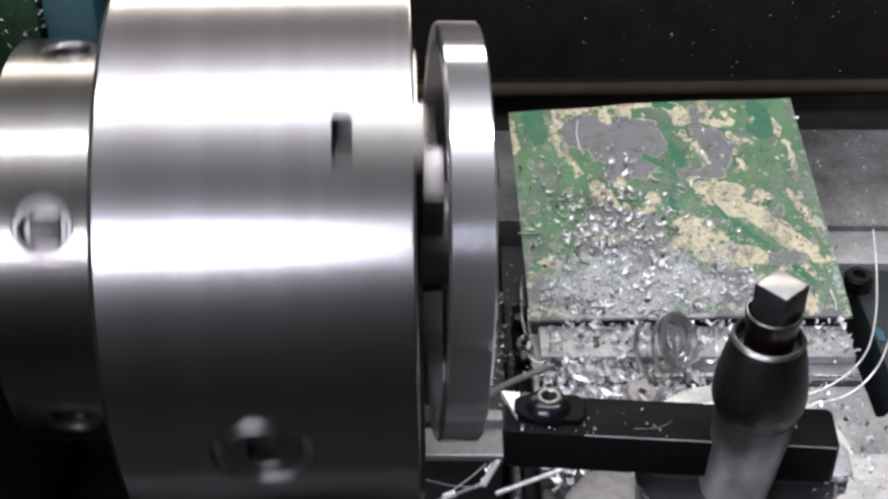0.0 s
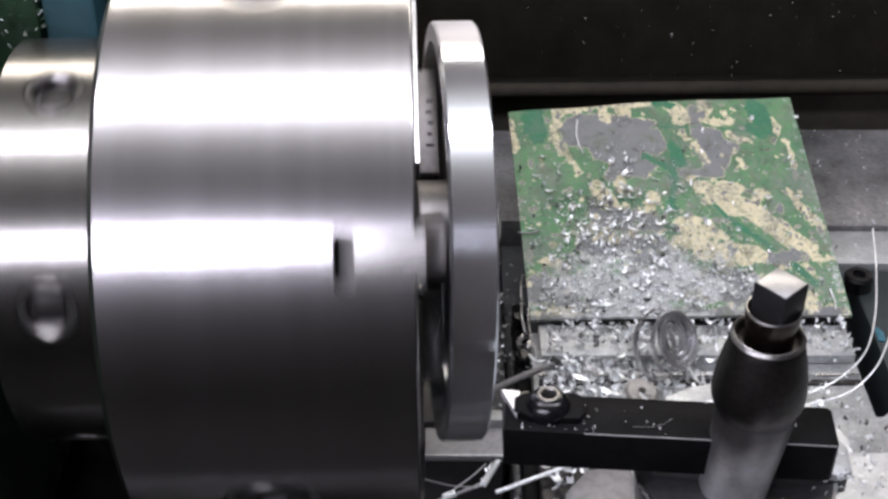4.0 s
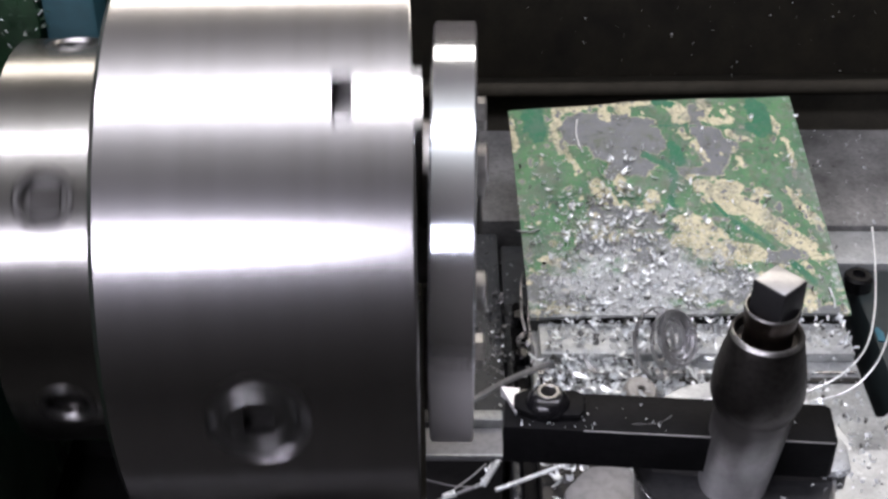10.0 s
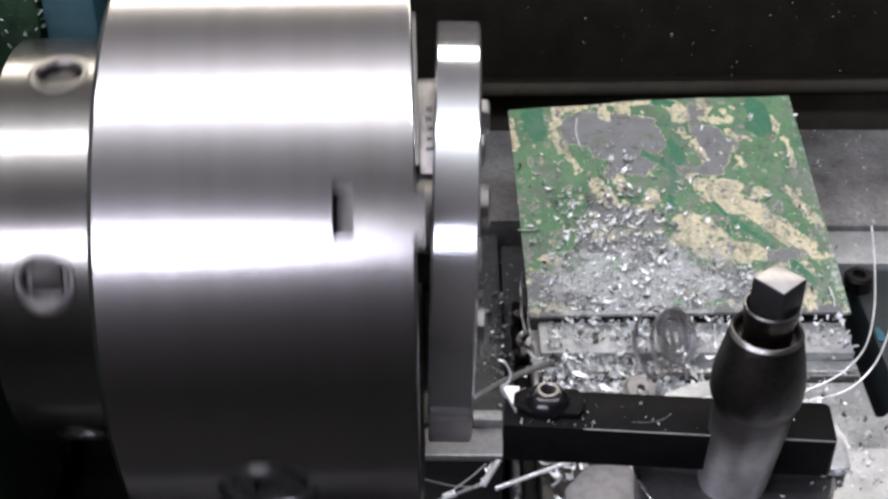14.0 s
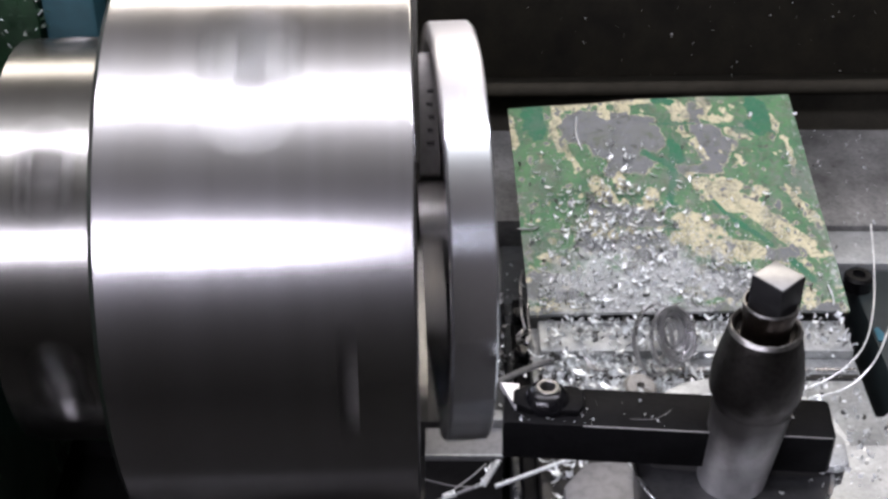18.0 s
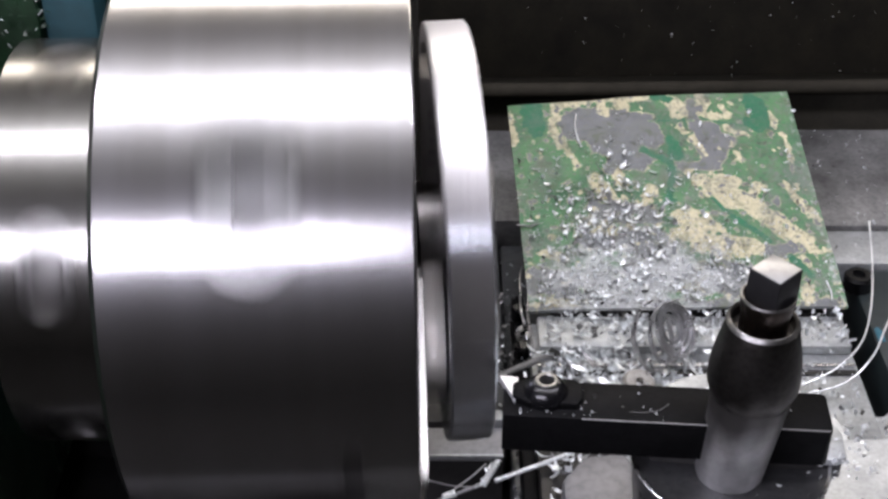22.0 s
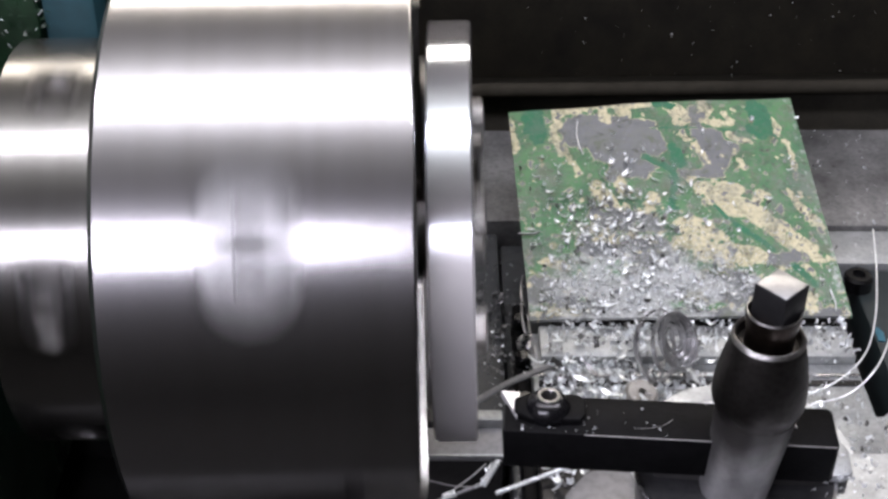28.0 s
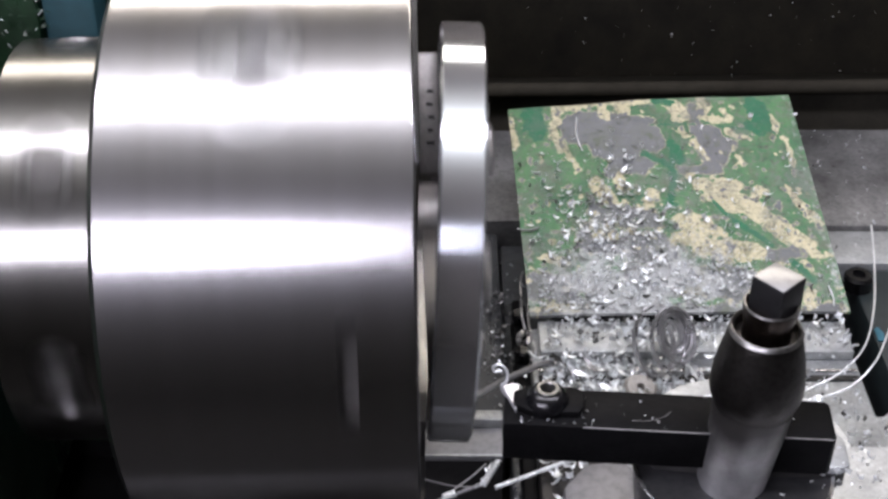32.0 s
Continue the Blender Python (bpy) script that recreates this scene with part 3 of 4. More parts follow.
CREAM_BACK = [(0.005, 0.04, 0.012, 0.20, 0.014), (0.182, 0.002, 0.168, 0.09, 0.019), (0.161, 0.10, 0.151, 0.164, 0.011), (0.154, 0.17, 0.196, 0.268, 0.011), (0.199, 0.277, 0.221, 0.326, 0.011),
              (0.187, 0.005, 0.309, 0.008, 0.016), (0.309, 0.008, 0.49, 0.012, 0.016), (0.324, 0.028, 0.335, 0.077, 0.018), (0.394, 0.033, 0.422, 0.053, 0.020), (0.565, 0.031, 0.606, 0.093, 0.030),
              (0.574, 0.105, 0.619, 0.112, 0.011), (0.688, 0.011, 0.694, 0.099, 0.019), (0.682, 0.113, 0.769, 0.122, 0.013), (0.748, 0.074, 0.767, 0.113, 0.013), (0.75, 0.175, 0.83, 0.222, 0.011),
              (0.602, 0.159, 0.608, 0.194, 0.011), (0.624, 0.218, 0.639, 0.258, 0.009), (0.648, 0.267, 0.666, 0.296, 0.009)]
CREAM_MIDDLE = [(0.757, 0.254, 0.77, 0.321, 0.010), (0.775, 0.335, 0.746, 0.35, 0.010), (0.582, 0.382, 0.608, 0.373, 0.009), (0.272, 0.413, 0.294, 0.468, 0.032), (0.351, 0.389, 0.365, 0.431, 0.018),
                (0.447, 0.462, 0.44, 0.516, 0.018), (0.613, 0.43, 0.735, 0.436, 0.027), (0.653, 0.472, 0.796, 0.57, 0.038), (0.754, 0.543, 0.878, 0.675, 0.034), (0.791, 0.596, 0.936, 0.752, 0.022),
                (0.884, 0.688, 0.925, 0.715, 0.026), (0.815, 0.467, 0.787, 0.518, 0.019), (0.531, 0.598, 0.614, 0.602, 0.027), (0.538, 0.676, 0.638, 0.68, 0.041), (0.632, 0.717, 0.755, 0.746, 0.033),
                (0.574, 0.74, 0.68, 0.761, 0.022), (0.494, 0.662, 0.492, 0.70, 0.013)]
CREAM_EDGE = [(0.94, 0.215, 0.954, 0.266, 0.009), (0.957, 0.272, 0.945, 0.353, 0.010), (0.912, 0.453, 0.931, 0.498, 0.011), (0.932, 0.511, 0.956, 0.577, 0.017), (0.959, 0.59, 0.977, 0.621, 0.013),
              (0.917, 0.124, 0.921, 0.172, 0.016), (0.891, 0.792, 0.915, 0.837, 0.007), (0.885, 0.931, 0.881, 0.967, 0.020), (0.062, 0.749, 0.132, 0.777, 0.018), (0.061, 0.966, 0.184, 0.978, 0.014),
              (0.249, 0.626, 0.301, 0.654, 0.022), (0.495, 0.903, 0.549, 0.90, 0.009)]
DEEP = [(0.083, 0.025, 0.093, 0.13, 0.034), (0.873, 0.04, 0.872, 0.155, 0.035), (0.82, 0.145, 0.851, 0.159, 0.015), (0.452, 0.275, 0.497, 0.306, 0.013), (0.51, 0.307, 0.539, 0.344, 0.015),
        (0.541, 0.331, 0.514, 0.519, 0.016), (0.546, 0.233, 0.565, 0.304, 0.020), (0.518, 0.007, 0.566, 0.023, 0.018)]
SCRATCH = [(0.65, 0.514, 0.706, 0.605, 0.007), (0.706, 0.605, 0.807, 0.713, 0.010), (0.86, 0.786, 0.911, 0.873, 0.011), (0.491, 0.132, 0.648, 0.137, 0.003), (0.726, 0.148, 0.915, 0.186, 0.003)]


def within(strokes, p, q, grow=0.0):
    """Whether (p, q) lies on one of the strokes, each widened by grow."""
    for x0, y0, x1, y1, w in strokes:
        dx, dy = x1 - x0, y1 - y0
        k = min(1.0, max(0.0, ((p - x0) * dx + (q - y0) * dy) / (dx * dx + dy * dy)))
        if (p - x0 - k * dx) ** 2 + ((q - y0 - k * dy) * 0.82) ** 2 < (w + grow) ** 2:
            return True
    return False


def flake_layer(u, v):
    """How much paint is left: 0 bare metal, 0.3 cream, 0.65 green, 1 deep green."""
    w = Vector((u * 13, v * 12, 0.3))
    du = 0.016 * noise.noise(w) + 0.011 * noise.noise(w * 2.7) + 0.007 * noise.noise(w * 6.1) + 0.004 * noise.noise(w * 13)
    dv = 0.016 * noise.noise(w + Vector((5, 2, 1))) + 0.011 * noise.noise(w * 2.7 + Vector((1, 7, 2))) + 0.007 * noise.noise(w * 6.1 + Vector((3, 1, 4)))
    p, q = u + du, v + dv
    m = noise.noise(Vector((u * 26, v * 23, 2.0))) + 0.5 * noise.noise(Vector((u * 61, v * 55, 4.0)))
    ragged = 0.008 * m
    if within(SCRATCH, u + 0.25 * du, v + 0.25 * dv) or within(DEEP, p, q, ragged):
        return 1.0
    if within(CREAM_BACK, p, q, ragged) or within(CREAM_MIDDLE, p, q, ragged) or within(CREAM_EDGE, p, q, ragged):
        return 0.05 if m > 0.46 else (0.60 if m < -0.52 else 0.32)
    if within(BARE, p, q, ragged):
        low = v > 0.5
        return 0.32 if m > (0.50 if low else 0.95) else (0.62 if m < (-0.48 if low else -0.95) else 0.05)
    if within(BARE, p, q, 0.008) and m > 0.20:
        return 0.32
    near = 0.16 if v > 0.45 else 0.0
    return 0.32 if m > 0.66 - near else (0.05 if m < -0.58 + near else 0.65)


def guard_plate():
    base = tuple(on_plate(0.5, 1.0))
    nu, nv = 300, 260
    bm = bmesh.new()
    lay = bm.verts.layers.float.new("layer")
    dust = bm.verts.layers.float.new("dust")
    grid = []
    for j in range(nv + 1):
        row = []
        for i in range(nu + 1):
            u, v = i / nu, j / nv
            sag = 0.0025 * math.sin(math.pi * u) + 0.001 * noise.noise(Vector((u * 3, v * 3, 9)))
            p = on_plate(u, v, sag)
            if j == 0:
                p += Vector((0, 0.0015 * noise.noise(Vector((u * 5, 0, 0))), 0))
            x = bm.verts.new(p)
            x[lay] = flake_layer(u, v)
            drift = math.exp(-((u - 0.36) / 0.42) ** 2) * min(1.0, max(0.0, (v - 0.50) / 0.36))   # steel dust gathered at the low end
            edge = min(1.0, max(0.0, (u - 0.955 + 0.02 * noise.noise(Vector((v * 9, 3, 1)))) / 0.02))
            x[dust] = 0.70 * drift + 0.34 * edge + 0.35 * noise.noise(Vector((u * 11, v * 10, 6.0))) * min(1.0, drift * 3)
            row.append(x)
        grid.append(row)
    for a, b in zip(grid, grid[1:]):
        for k in range(nu):
            bm.faces.new((a[k], a[k + 1], b[k + 1], b[k]))
    under = bmesh.ops.extrude_face_region(bm, geom=list(bm.faces))
    bmesh.ops.translate(bm, verts=[g for g in under["geom"] if isinstance(g, bmesh.types.BMVert)], vec=(0, 0, -0.0022))
    t = sliding(thing("guard_plate", base, "steel guard plate with flaking green and cream paint", "plate"))
    part("sheet", bm, M["flaked"], t)
    part("bracket", box((0.075, 0.139, A - 0.187), (0.270, 0.146, A - 0.1775), 0.001), M["oily"], t)
    return t


guard_plate()


def compound_rest():
    t = sliding(thing("compound_rest", (0.16, -0.15, A - 0.186), "grey cast compound rest under the tool post", "compound rest"))
    part("swivel_base", revolve([(0, 0), (0, 0.088), (0.030, 0.088), (0.034, 0.084), (0.034, 0)], Matrix.Translation((0.165, -0.105, A - 0.1855)), 64), M["oily"], t)
    part("top_slide", prism([(0.124, -0.30), (0.32, -0.30), (0.32, -0.150), (0.232, -0.100), (0.136, -0.104), (0.124, -0.118)], 0.0845, Matrix.Translation((0, 0, A - 0.1505)), 0.003), M["pale"], t, "pale worn top slide")
    part("swivel_dial", revolve([(0, 0), (0, 0.060), (0.026, 0.060), (0.0285, 0.0625), (0.0320, 0.0615), (0.0320, 0)], Matrix.Translation((0.170, -0.050, A - 0.152)), 72), M["pale"], t, "bright round swivel dial")
    part("lug", prism([(0.062, -0.150), (0.100, -0.150), (0.1005, -0.090), (0.096, -0.0865), (0.075, -0.0885), (0.062, -0.106)], 0.060, Matrix.Translation((0, 0, A - 0.150)), 0.004), M["lug"], t, "grey bevelled clamp lug")
    return t


compound_rest()
PX, PY = 0.1387, -0.158


def tool_post():
    t = sliding(thing("lantern_tool_post", (PX, PY, A - 0.066), "lantern tool post with a square-headed screw", "tool post"))
    m = Matrix.Translation((PX, PY, A))
    part("ring_washer", revolve([(-0.0400, 0), (-0.0400, 0.0455), (-0.0305, 0.0468), (-0.0298, 0.0462), (-0.0306, 0.0440), (-0.0322, 0.0340), (-0.0330, 0.020), (-0.0330, 0)], Matrix.Translation((0.135, -0.1497, A)), 72), M["ring"], t, "dark concave steel ring")
    # Bright strip: the lamp's reflection along the ring's edge, put into colour.
    part("ring_rim", revolve([(-0.0305, 0.0469), (-0.0299, 0.0469), (-0.0295, 0.0463), (-0.0299, 0.0451), (-0.0305, 0.0450), (-0.0305, 0.0469)], Matrix.Translation((0.135, -0.1497, A)), 72), M["bright"], t, "bright rim strip for the ring's lamp reflection")
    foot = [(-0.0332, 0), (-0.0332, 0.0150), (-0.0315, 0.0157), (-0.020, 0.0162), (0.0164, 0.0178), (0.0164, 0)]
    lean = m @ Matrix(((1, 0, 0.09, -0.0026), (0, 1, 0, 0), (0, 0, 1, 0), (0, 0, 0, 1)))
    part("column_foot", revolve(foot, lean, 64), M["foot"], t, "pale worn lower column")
    column = m @ Matrix.Translation((-0.0016, 0, 0))
    prof = [(0.0165, 0), (0.0165, 0.0178), (0.0180, 0.0182), (0.0205, 0.0193), (0.0230, 0.0201), (0.0255, 0.0205), (0.030, 0.0204), (0.036, 0.0198), (0.0450, 0.0182), (0.0530, 0.0164), (0.0568, 0.0156), (0.0582, 0.0149),
            (0.0584, 0.0143), (0.0572, 0.0137), (0.0530, 0.0132), (0.0530, 0)]
    part("column_top", revolve(prof, column, 64), M["post"], t, "dark oily column top")
    part("collar", revolve([(0.0532, 0), (0.0532, 0.0106), (0.0600, 0.0103), (0.0640, 0.0111), (0.0690, 0.0117), (0.0708, 0.0117), (0.0714, 0.0112), (0.0701, 0.0105), (0.0686, 0.0095), (0.0686, 0)], m @ Matrix.Translation((-0.0013, 0, 0)), 48), M["collar"], t, "brown oily collar")
    # Two bright rings paint the glossy highlights on the column and collar edges.
    part("rim_highlight", revolve([(0.0574, 0.0137), (0.0584, 0.0140), (0.0589, 0.0146), (0.0584, 0.0153), (0.0568, 0.0160), (0.0574, 0.0137)], column, 64), M["rim"], t, "bright ring for the highlight on the column's rim")
    part("collar_rim", revolve([(0.0708, 0.0107), (0.0717, 0.0110), (0.0717, 0.0115), (0.0708, 0.0119), (0.0708, 0.0107)], m @ Matrix.Translation((-0.0013, 0, 0)), 48), M["rim"], t, "bright ring for the highlight on the collar's rim")
    head = box((-0.0080, -0.0080, 0.0652), (0.0080, 0.0080, 0.0850), 0.0007, m=m @ Matrix.Rotation(radians(42), 4, "Z"))
    part("square_head", head, M["dark_head"], t, "black square screw head")
    # Pale plate: the lamp's reflection on the head's top is put into colour.
    part("head_face", box((-0.0074, -0.0074, 0.0849), (0.0074, 0.0074, 0.0853), 0.0001, m=m @ Matrix.Rotation(radians(42), 4, "Z")), M["screw"], t, "pale top of the screw head, lamp reflection in its colour")
    return t


tool_post()
BAR = Matrix.Translation((0.0270, -0.1545, A - 0.0225)) @ Matrix.Rotation(radians(-4.2), 4, "Z")


def tool_holder():
    t = sliding(thing("tool_holder", (0.10, -0.15, A - 0.0225), "black steel turning tool holder with clamped insert", "tool holder"))
    out = [(0.0, 0.0), (0.147, 0.0), (0.149, 0.002), (0.149, 0.0235), (0.147, 0.0255), (0.038, 0.0255), (0.030, 0.0240), (0.006, 0.0240), (0.0, 0.018)]
    part("shank", prism(out, 0.0220, BAR, 0.0007), M["black_bar"], t)
    dome = revolve([(0, 0), (0, 0.0095), (0.0025, 0.0104), (0.0055, 0.0102), (0.0085, 0.0086), (0.0105, 0.0064), (0.0108, 0.0050), (0.0108, 0.0037), (0.0012, 0.0037), (0.0012, 0)], BAR @ Matrix.Translation((0.0195, 0.0140, 0.0203)), 40)
    prism_nose = [(0.004, 0.010), (0.012, 0.0055), (0.034, 0.0060), (0.0365, 0.010), (0.0365, 0.020), (0.033, 0.0235), (0.012, 0.0235), (0.004, 0.019)]
    part("worn_edge", box((0.036, -0.00015, 0.0216), (0.1475, 0.0003, 0.02205), 0.00005, m=BAR), M["ledge"], t, "thin bright worn edge")
    scratch = [(0.058, 0.006, 0.0221), (0.066, 0.0065, 0.0221), (0.072, 0.009, 0.0221), (0.076, 0.013, 0.0221)]
    part("scratch", tube([BAR @ Vector(p) for p in spline(scratch, 5)], 0.00010, 4), M["ledge"], t, "fine bright scratch")
    clamp = part("clamp", prism(prism_nose, 0.0040, BAR @ Matrix.Translation((0, 0, 0.0216)), 0.0013), M["black_bar"], t, "black oily top clamp")
    part("clamp_dome", dome, M["clamp"], clamp)
    part("clamp_screw", revolve([(-0.0045, 0.0033), (-0.0045, 0.0036), (-0.0002, 0.0040), (0, 0.0052), (0.0008, 0.0054), (0.0013, 0.0049), (0.0013, 0.0038), (0.0008, 0.0034), (-0.0045, 0.0033)], BAR @ Matrix.Translation((0.0195, 0.0140, 0.0311)), 32), M["screw_dark"], clamp, "socket-head screw with a bright rim")
    # Black disc: the socket's inner shade is put into its colour.
    part("screw_socket", revolve([(0, 0), (0, 0.0033), (0.0003, 0.0033), (0.0003, 0)], BAR @ Matrix.Translation((0.0195, 0.0140, 0.0255)), 6), M["mark"], clamp)
    part("insert", prism([(-0.0015, 0.0235), (0.0075, 0.0230), (0.0065, 0.0060)], 0.0040, BAR @ Matrix.Translation((-0.001, 0.0015, 0.0200)), 0.0003), M["insert"], t, "pale triangular carbide insert", smooth=0)
    return t


tool_holder()


def rocker_plate():
    ob = solid("support_plate", prism([(0.085, -0.012), (0.1700, -0.0125), (0.1748, -0.0100), (0.1752, 0.006), (0.1725, 0.011), (0.085, 0.011)], 0.0045,
                                      Matrix.Translation((0.014, -0.134, A - 0.0292)) @ Matrix.Rotation(radians(-4.2), 4, "Z"), 0.0012), M["slide"],
               "worn steel plate under the tool shank", "plate", base=(0.14, -0.15, A - 0.0292))
    sliding(ob)
    # Added dark slab: the plate's dark front edge and the shadow beneath it.
    shim = solid("shadow_plate", prism([(0.084, -0.0115), (0.1690, -0.0120), (0.1735, -0.0095), (0.1740, 0.005), (0.1715, 0.010), (0.084, 0.010)], 0.0095,
                                     Matrix.Translation((0.014, -0.134, A - 0.0389)) @ Matrix.Rotation(radians(-4.2), 4, "Z"), 0.0010), M["oily"],
                 "black slab for the support plate's front edge and shadow", "shim", base=(0.14, -0.15, A - 0.0389))
    return sliding(shim)


rocker_plate()


def packing():
    # Added black block; it stands in for the shade beneath the shank.
    m = Matrix.Translation((0.1365, -0.15, A - 0.0588)) @ Matrix.Rotation(radians(-4.2), 4, "Z")
    return sliding(solid("shade_block", box((-0.044, -0.044, -0.0075), (0.036, 0.022, 0.0186), 0.001, m=m), M["oily"], "black block added for the shade under the tool bar", "packing block", base=(0.1365, -0.15, A - 0.0588)))


packing()


# ================= swarf =================
def chip(bm, p, size, rnd):
    """One curled chip: a short bent strip."""
    m = Matrix.Translation(p) @ Euler((rnd.uniform(0, 6.3), rnd.uniform(0, 6.3), rnd.uniform(0, 6.3))).to_matrix().to_4x4()
    n, curl, wide = 4, rnd.uniform(0.5, 3.5), size * rnd.uniform(0.20, 0.55)
    rows = []
    for k in range(n):
        a = curl * (k / (n - 1) - 0.5)
        r = size / max(curl, 0.6)
        c = Vector((r * math.sin(a), 0, r * (1 - math.cos(a))))
        rows.append([bm.verts.new(m @ (c + Vector((0, s * wide, 0.15 * size * s * k / n)))) for s in (-0.5, 0.5)])
    for a, b in zip(rows, rows[1:]):
        bm.faces.new((a[0], a[1], b[1], b[0]))


def chips(name, places, label, mover, seed, smin=0.0010, smax=0.0034, mat="mixed"):
    rnd = random.Random(seed)
    bm = bmesh.new()
    for p in places:
        s = smin + (smax - smin) * rnd.random() ** 2.2
        chip(bm, Vector(p) + Vector((0, 0, s * 0.4)), s, rnd)
    ob = solid(name, bm, M[mat], label, "chips", kind="stuff", smooth=0)
    return sliding(ob) if mover else ob


rnd = random.Random(5)
spots = []
while len(spots) < 760:                   # a drift over the front low-x half of the plate
    u, v = (rnd.gauss(0.30, 0.13), rnd.gauss(0.62, 0.16)) if rnd.random() < 0.55 else (rnd.uniform(0.03, 0.80), 1 - abs(rnd.gauss(0, 0.14)))
    if 0.02 < u < 0.98 and 0.25 < v < 0.995 and noise.noise(Vector((u * 10, v * 9, 3.5))) > rnd.uniform(-0.45, 0.35):
        spots.append(on_plate(u, v, 0.0028 * math.sin(math.pi * u)))
for _ in range(170):
    u, v = rnd.random(), rnd.random() ** 0.45
    if v < 0.99:
        spots.append(on_plate(u, v, 0.0028 * math.sin(math.pi * u)))
dust = [on_plate(min(0.98, abs(rnd.gauss(0.36, 0.22))), 1 - abs(rnd.gauss(0.0, 0.27)) * 0.95 - 0.01, 0.0025) for _ in range(4800)]
chips("plate_grit", dust, "fine grey steel grit on the plate", True, 31, 0.0006, 0.0021, mat="grit")
chips("plate_chips", spots, "drift of bright steel chips on the plate", True, 11, 0.0014, 0.0070)
chips("slide_chips", [(rnd.uniform(0.066, 0.275), rnd.uniform(-0.03, 0.135), A - 0.184 + 0.006 * rnd.random() ** 2) for _ in range(1200)],
      "bright steel chips heaped on the cross slide", True, 12, 0.0016, 0.0085)
heap = []
for _ in range(900):
    x, y = rnd.gauss(0.105, 0.030), rnd.gauss(0.070, 0.025)
    if 0.064 < x < 0.275 and 0.0 < y < 0.103:
        heap.append((x, y, A - 0.184 + 0.010 * rnd.random() * max(0.0, 0.5 + noise.noise(Vector((x * 40, y * 40, 1))))))
chips("heaped_chips", heap, "heap of bright steel chips on the cross slide", True, 24, 0.0018, 0.0095)
chips("block_chips", [(rnd.uniform(0.068, 0.279), 0.104 + 0.034 * rnd.random() ** 0.7, A - 0.177 + 0.004 * rnd.random() ** 2) for _ in range(520)],
      "bright steel chips heaped behind the slide", True, 22, 0.0016, 0.0080)
chips("front_wing_chips", [(rnd.uniform(0.288, 0.37), rnd.uniform(-0.06, 0.075), A - 0.205) for _ in range(650)], "steel chips strewn on the front wing", False, 23, 0.0012, 0.0065)
chips("saddle_chips", [(rnd.uniform(0.022, 0.060), rnd.uniform(0.12, 0.215), A - 0.212 + 0.003 * rnd.random()) for _ in range(240)],
      "steel chips on the saddle edge", False, 13, 0.0016, 0.0075, mat="dull_swarf")
chips("bridge_chips", [(rnd.uniform(0.046, 0.062), rnd.uniform(-0.06, 0.10), A - 0.2215 + 0.003 * rnd.random()) for _ in range(220)], "dull chips fallen beside the cross slide", False, 51, 0.0014, 0.0060, mat="dull_swarf")
chips("rail_chips", [(0.031 + 0.009 * rnd.gauss(0, 0.6), rnd.uniform(0.075, 0.29), A - 0.2115 + 0.002 * rnd.random()) for _ in range(110)], "dull chips on the saddle rail", False, 52, 0.0012, 0.0050, mat="dull_swarf")
chips("top_slide_chips", [(rnd.uniform(0.20, 0.30), rnd.uniform(-0.20, -0.112), A - 0.0655) for _ in range(120)], "steel chips strewn on the top slide", True, 48, 0.0010, 0.0045)
chips("wing_chips", [(rnd.uniform(0.30, 0.40), rnd.uniform(0.25, 0.44), A - 0.2) for _ in range(60)], "few steel chips on the saddle wing", False, 14, 0.0012, 0.0045)
chips("rest_chips", [(rnd.uniform(0.165, 0.20), rnd.uniform(-0.172, -0.142), A - 0.0245) for _ in range(60)]
      + [(rnd.uniform(0.10, 0.19), rnd.uniform(-0.20, -0.12), A - 0.0310) for _ in range(14)]
      + [(rnd.uniform(0.20, 0.29), rnd.uniform(-0.165, -0.03), A - 0.184) for _ in range(700)],
      "steel chips on the compound rest", True, 15, 0.0012, 0.0055, mat="swarf")
GUARD_SPOTS = [(0.1354,0.0554),(0.0521,0.0688),(0.0935,0.0218),(0.0513,0.0300),(0.1999,0.0011),
               (0.3339,0.0704),(0.2186,0.0408),(0.1343,0.0327),(0.3728,0.0570),(0.2827,0.0137)]
pan = Matrix.Translation((0, 0.565, A - 0.215)) @ Matrix.Rotation(radians(-22), 4, "X")
chips("guard_chips", [tuple(pan @ Vector((x, -0.001, h))) for x, h in GUARD_SPOTS for _ in range(3)] + [tuple(pan @ Vector((rnd.uniform(0.0, 0.45), -0.001, rnd.uniform(0.0, 0.30)))) for _ in range(230)], "few bright chips stuck to the splash guard", False, 16, 0.0008, 0.0030)


on_bar = [(0.0355 + 0.008 * rnd.random() ** 2, 0.001 + 0.021 * rnd.random(), 0.0221) for _ in range(20)] + [(0.006 + 0.030 * rnd.random(), 0.0015 + 0.003 * rnd.random(), 0.0221) for _ in range(10)]
on_bar += [(rnd.uniform(0.03, 0.146), rnd.uniform(0.001, 0.024), 0.0221) for _ in range(16)]
chips("bar_chips", [tuple(BAR @ Vector(p)) for p in on_bar], "few oily chips stuck to the tool holder", True, 41, 0.0005, 0.0026, mat="swarf")


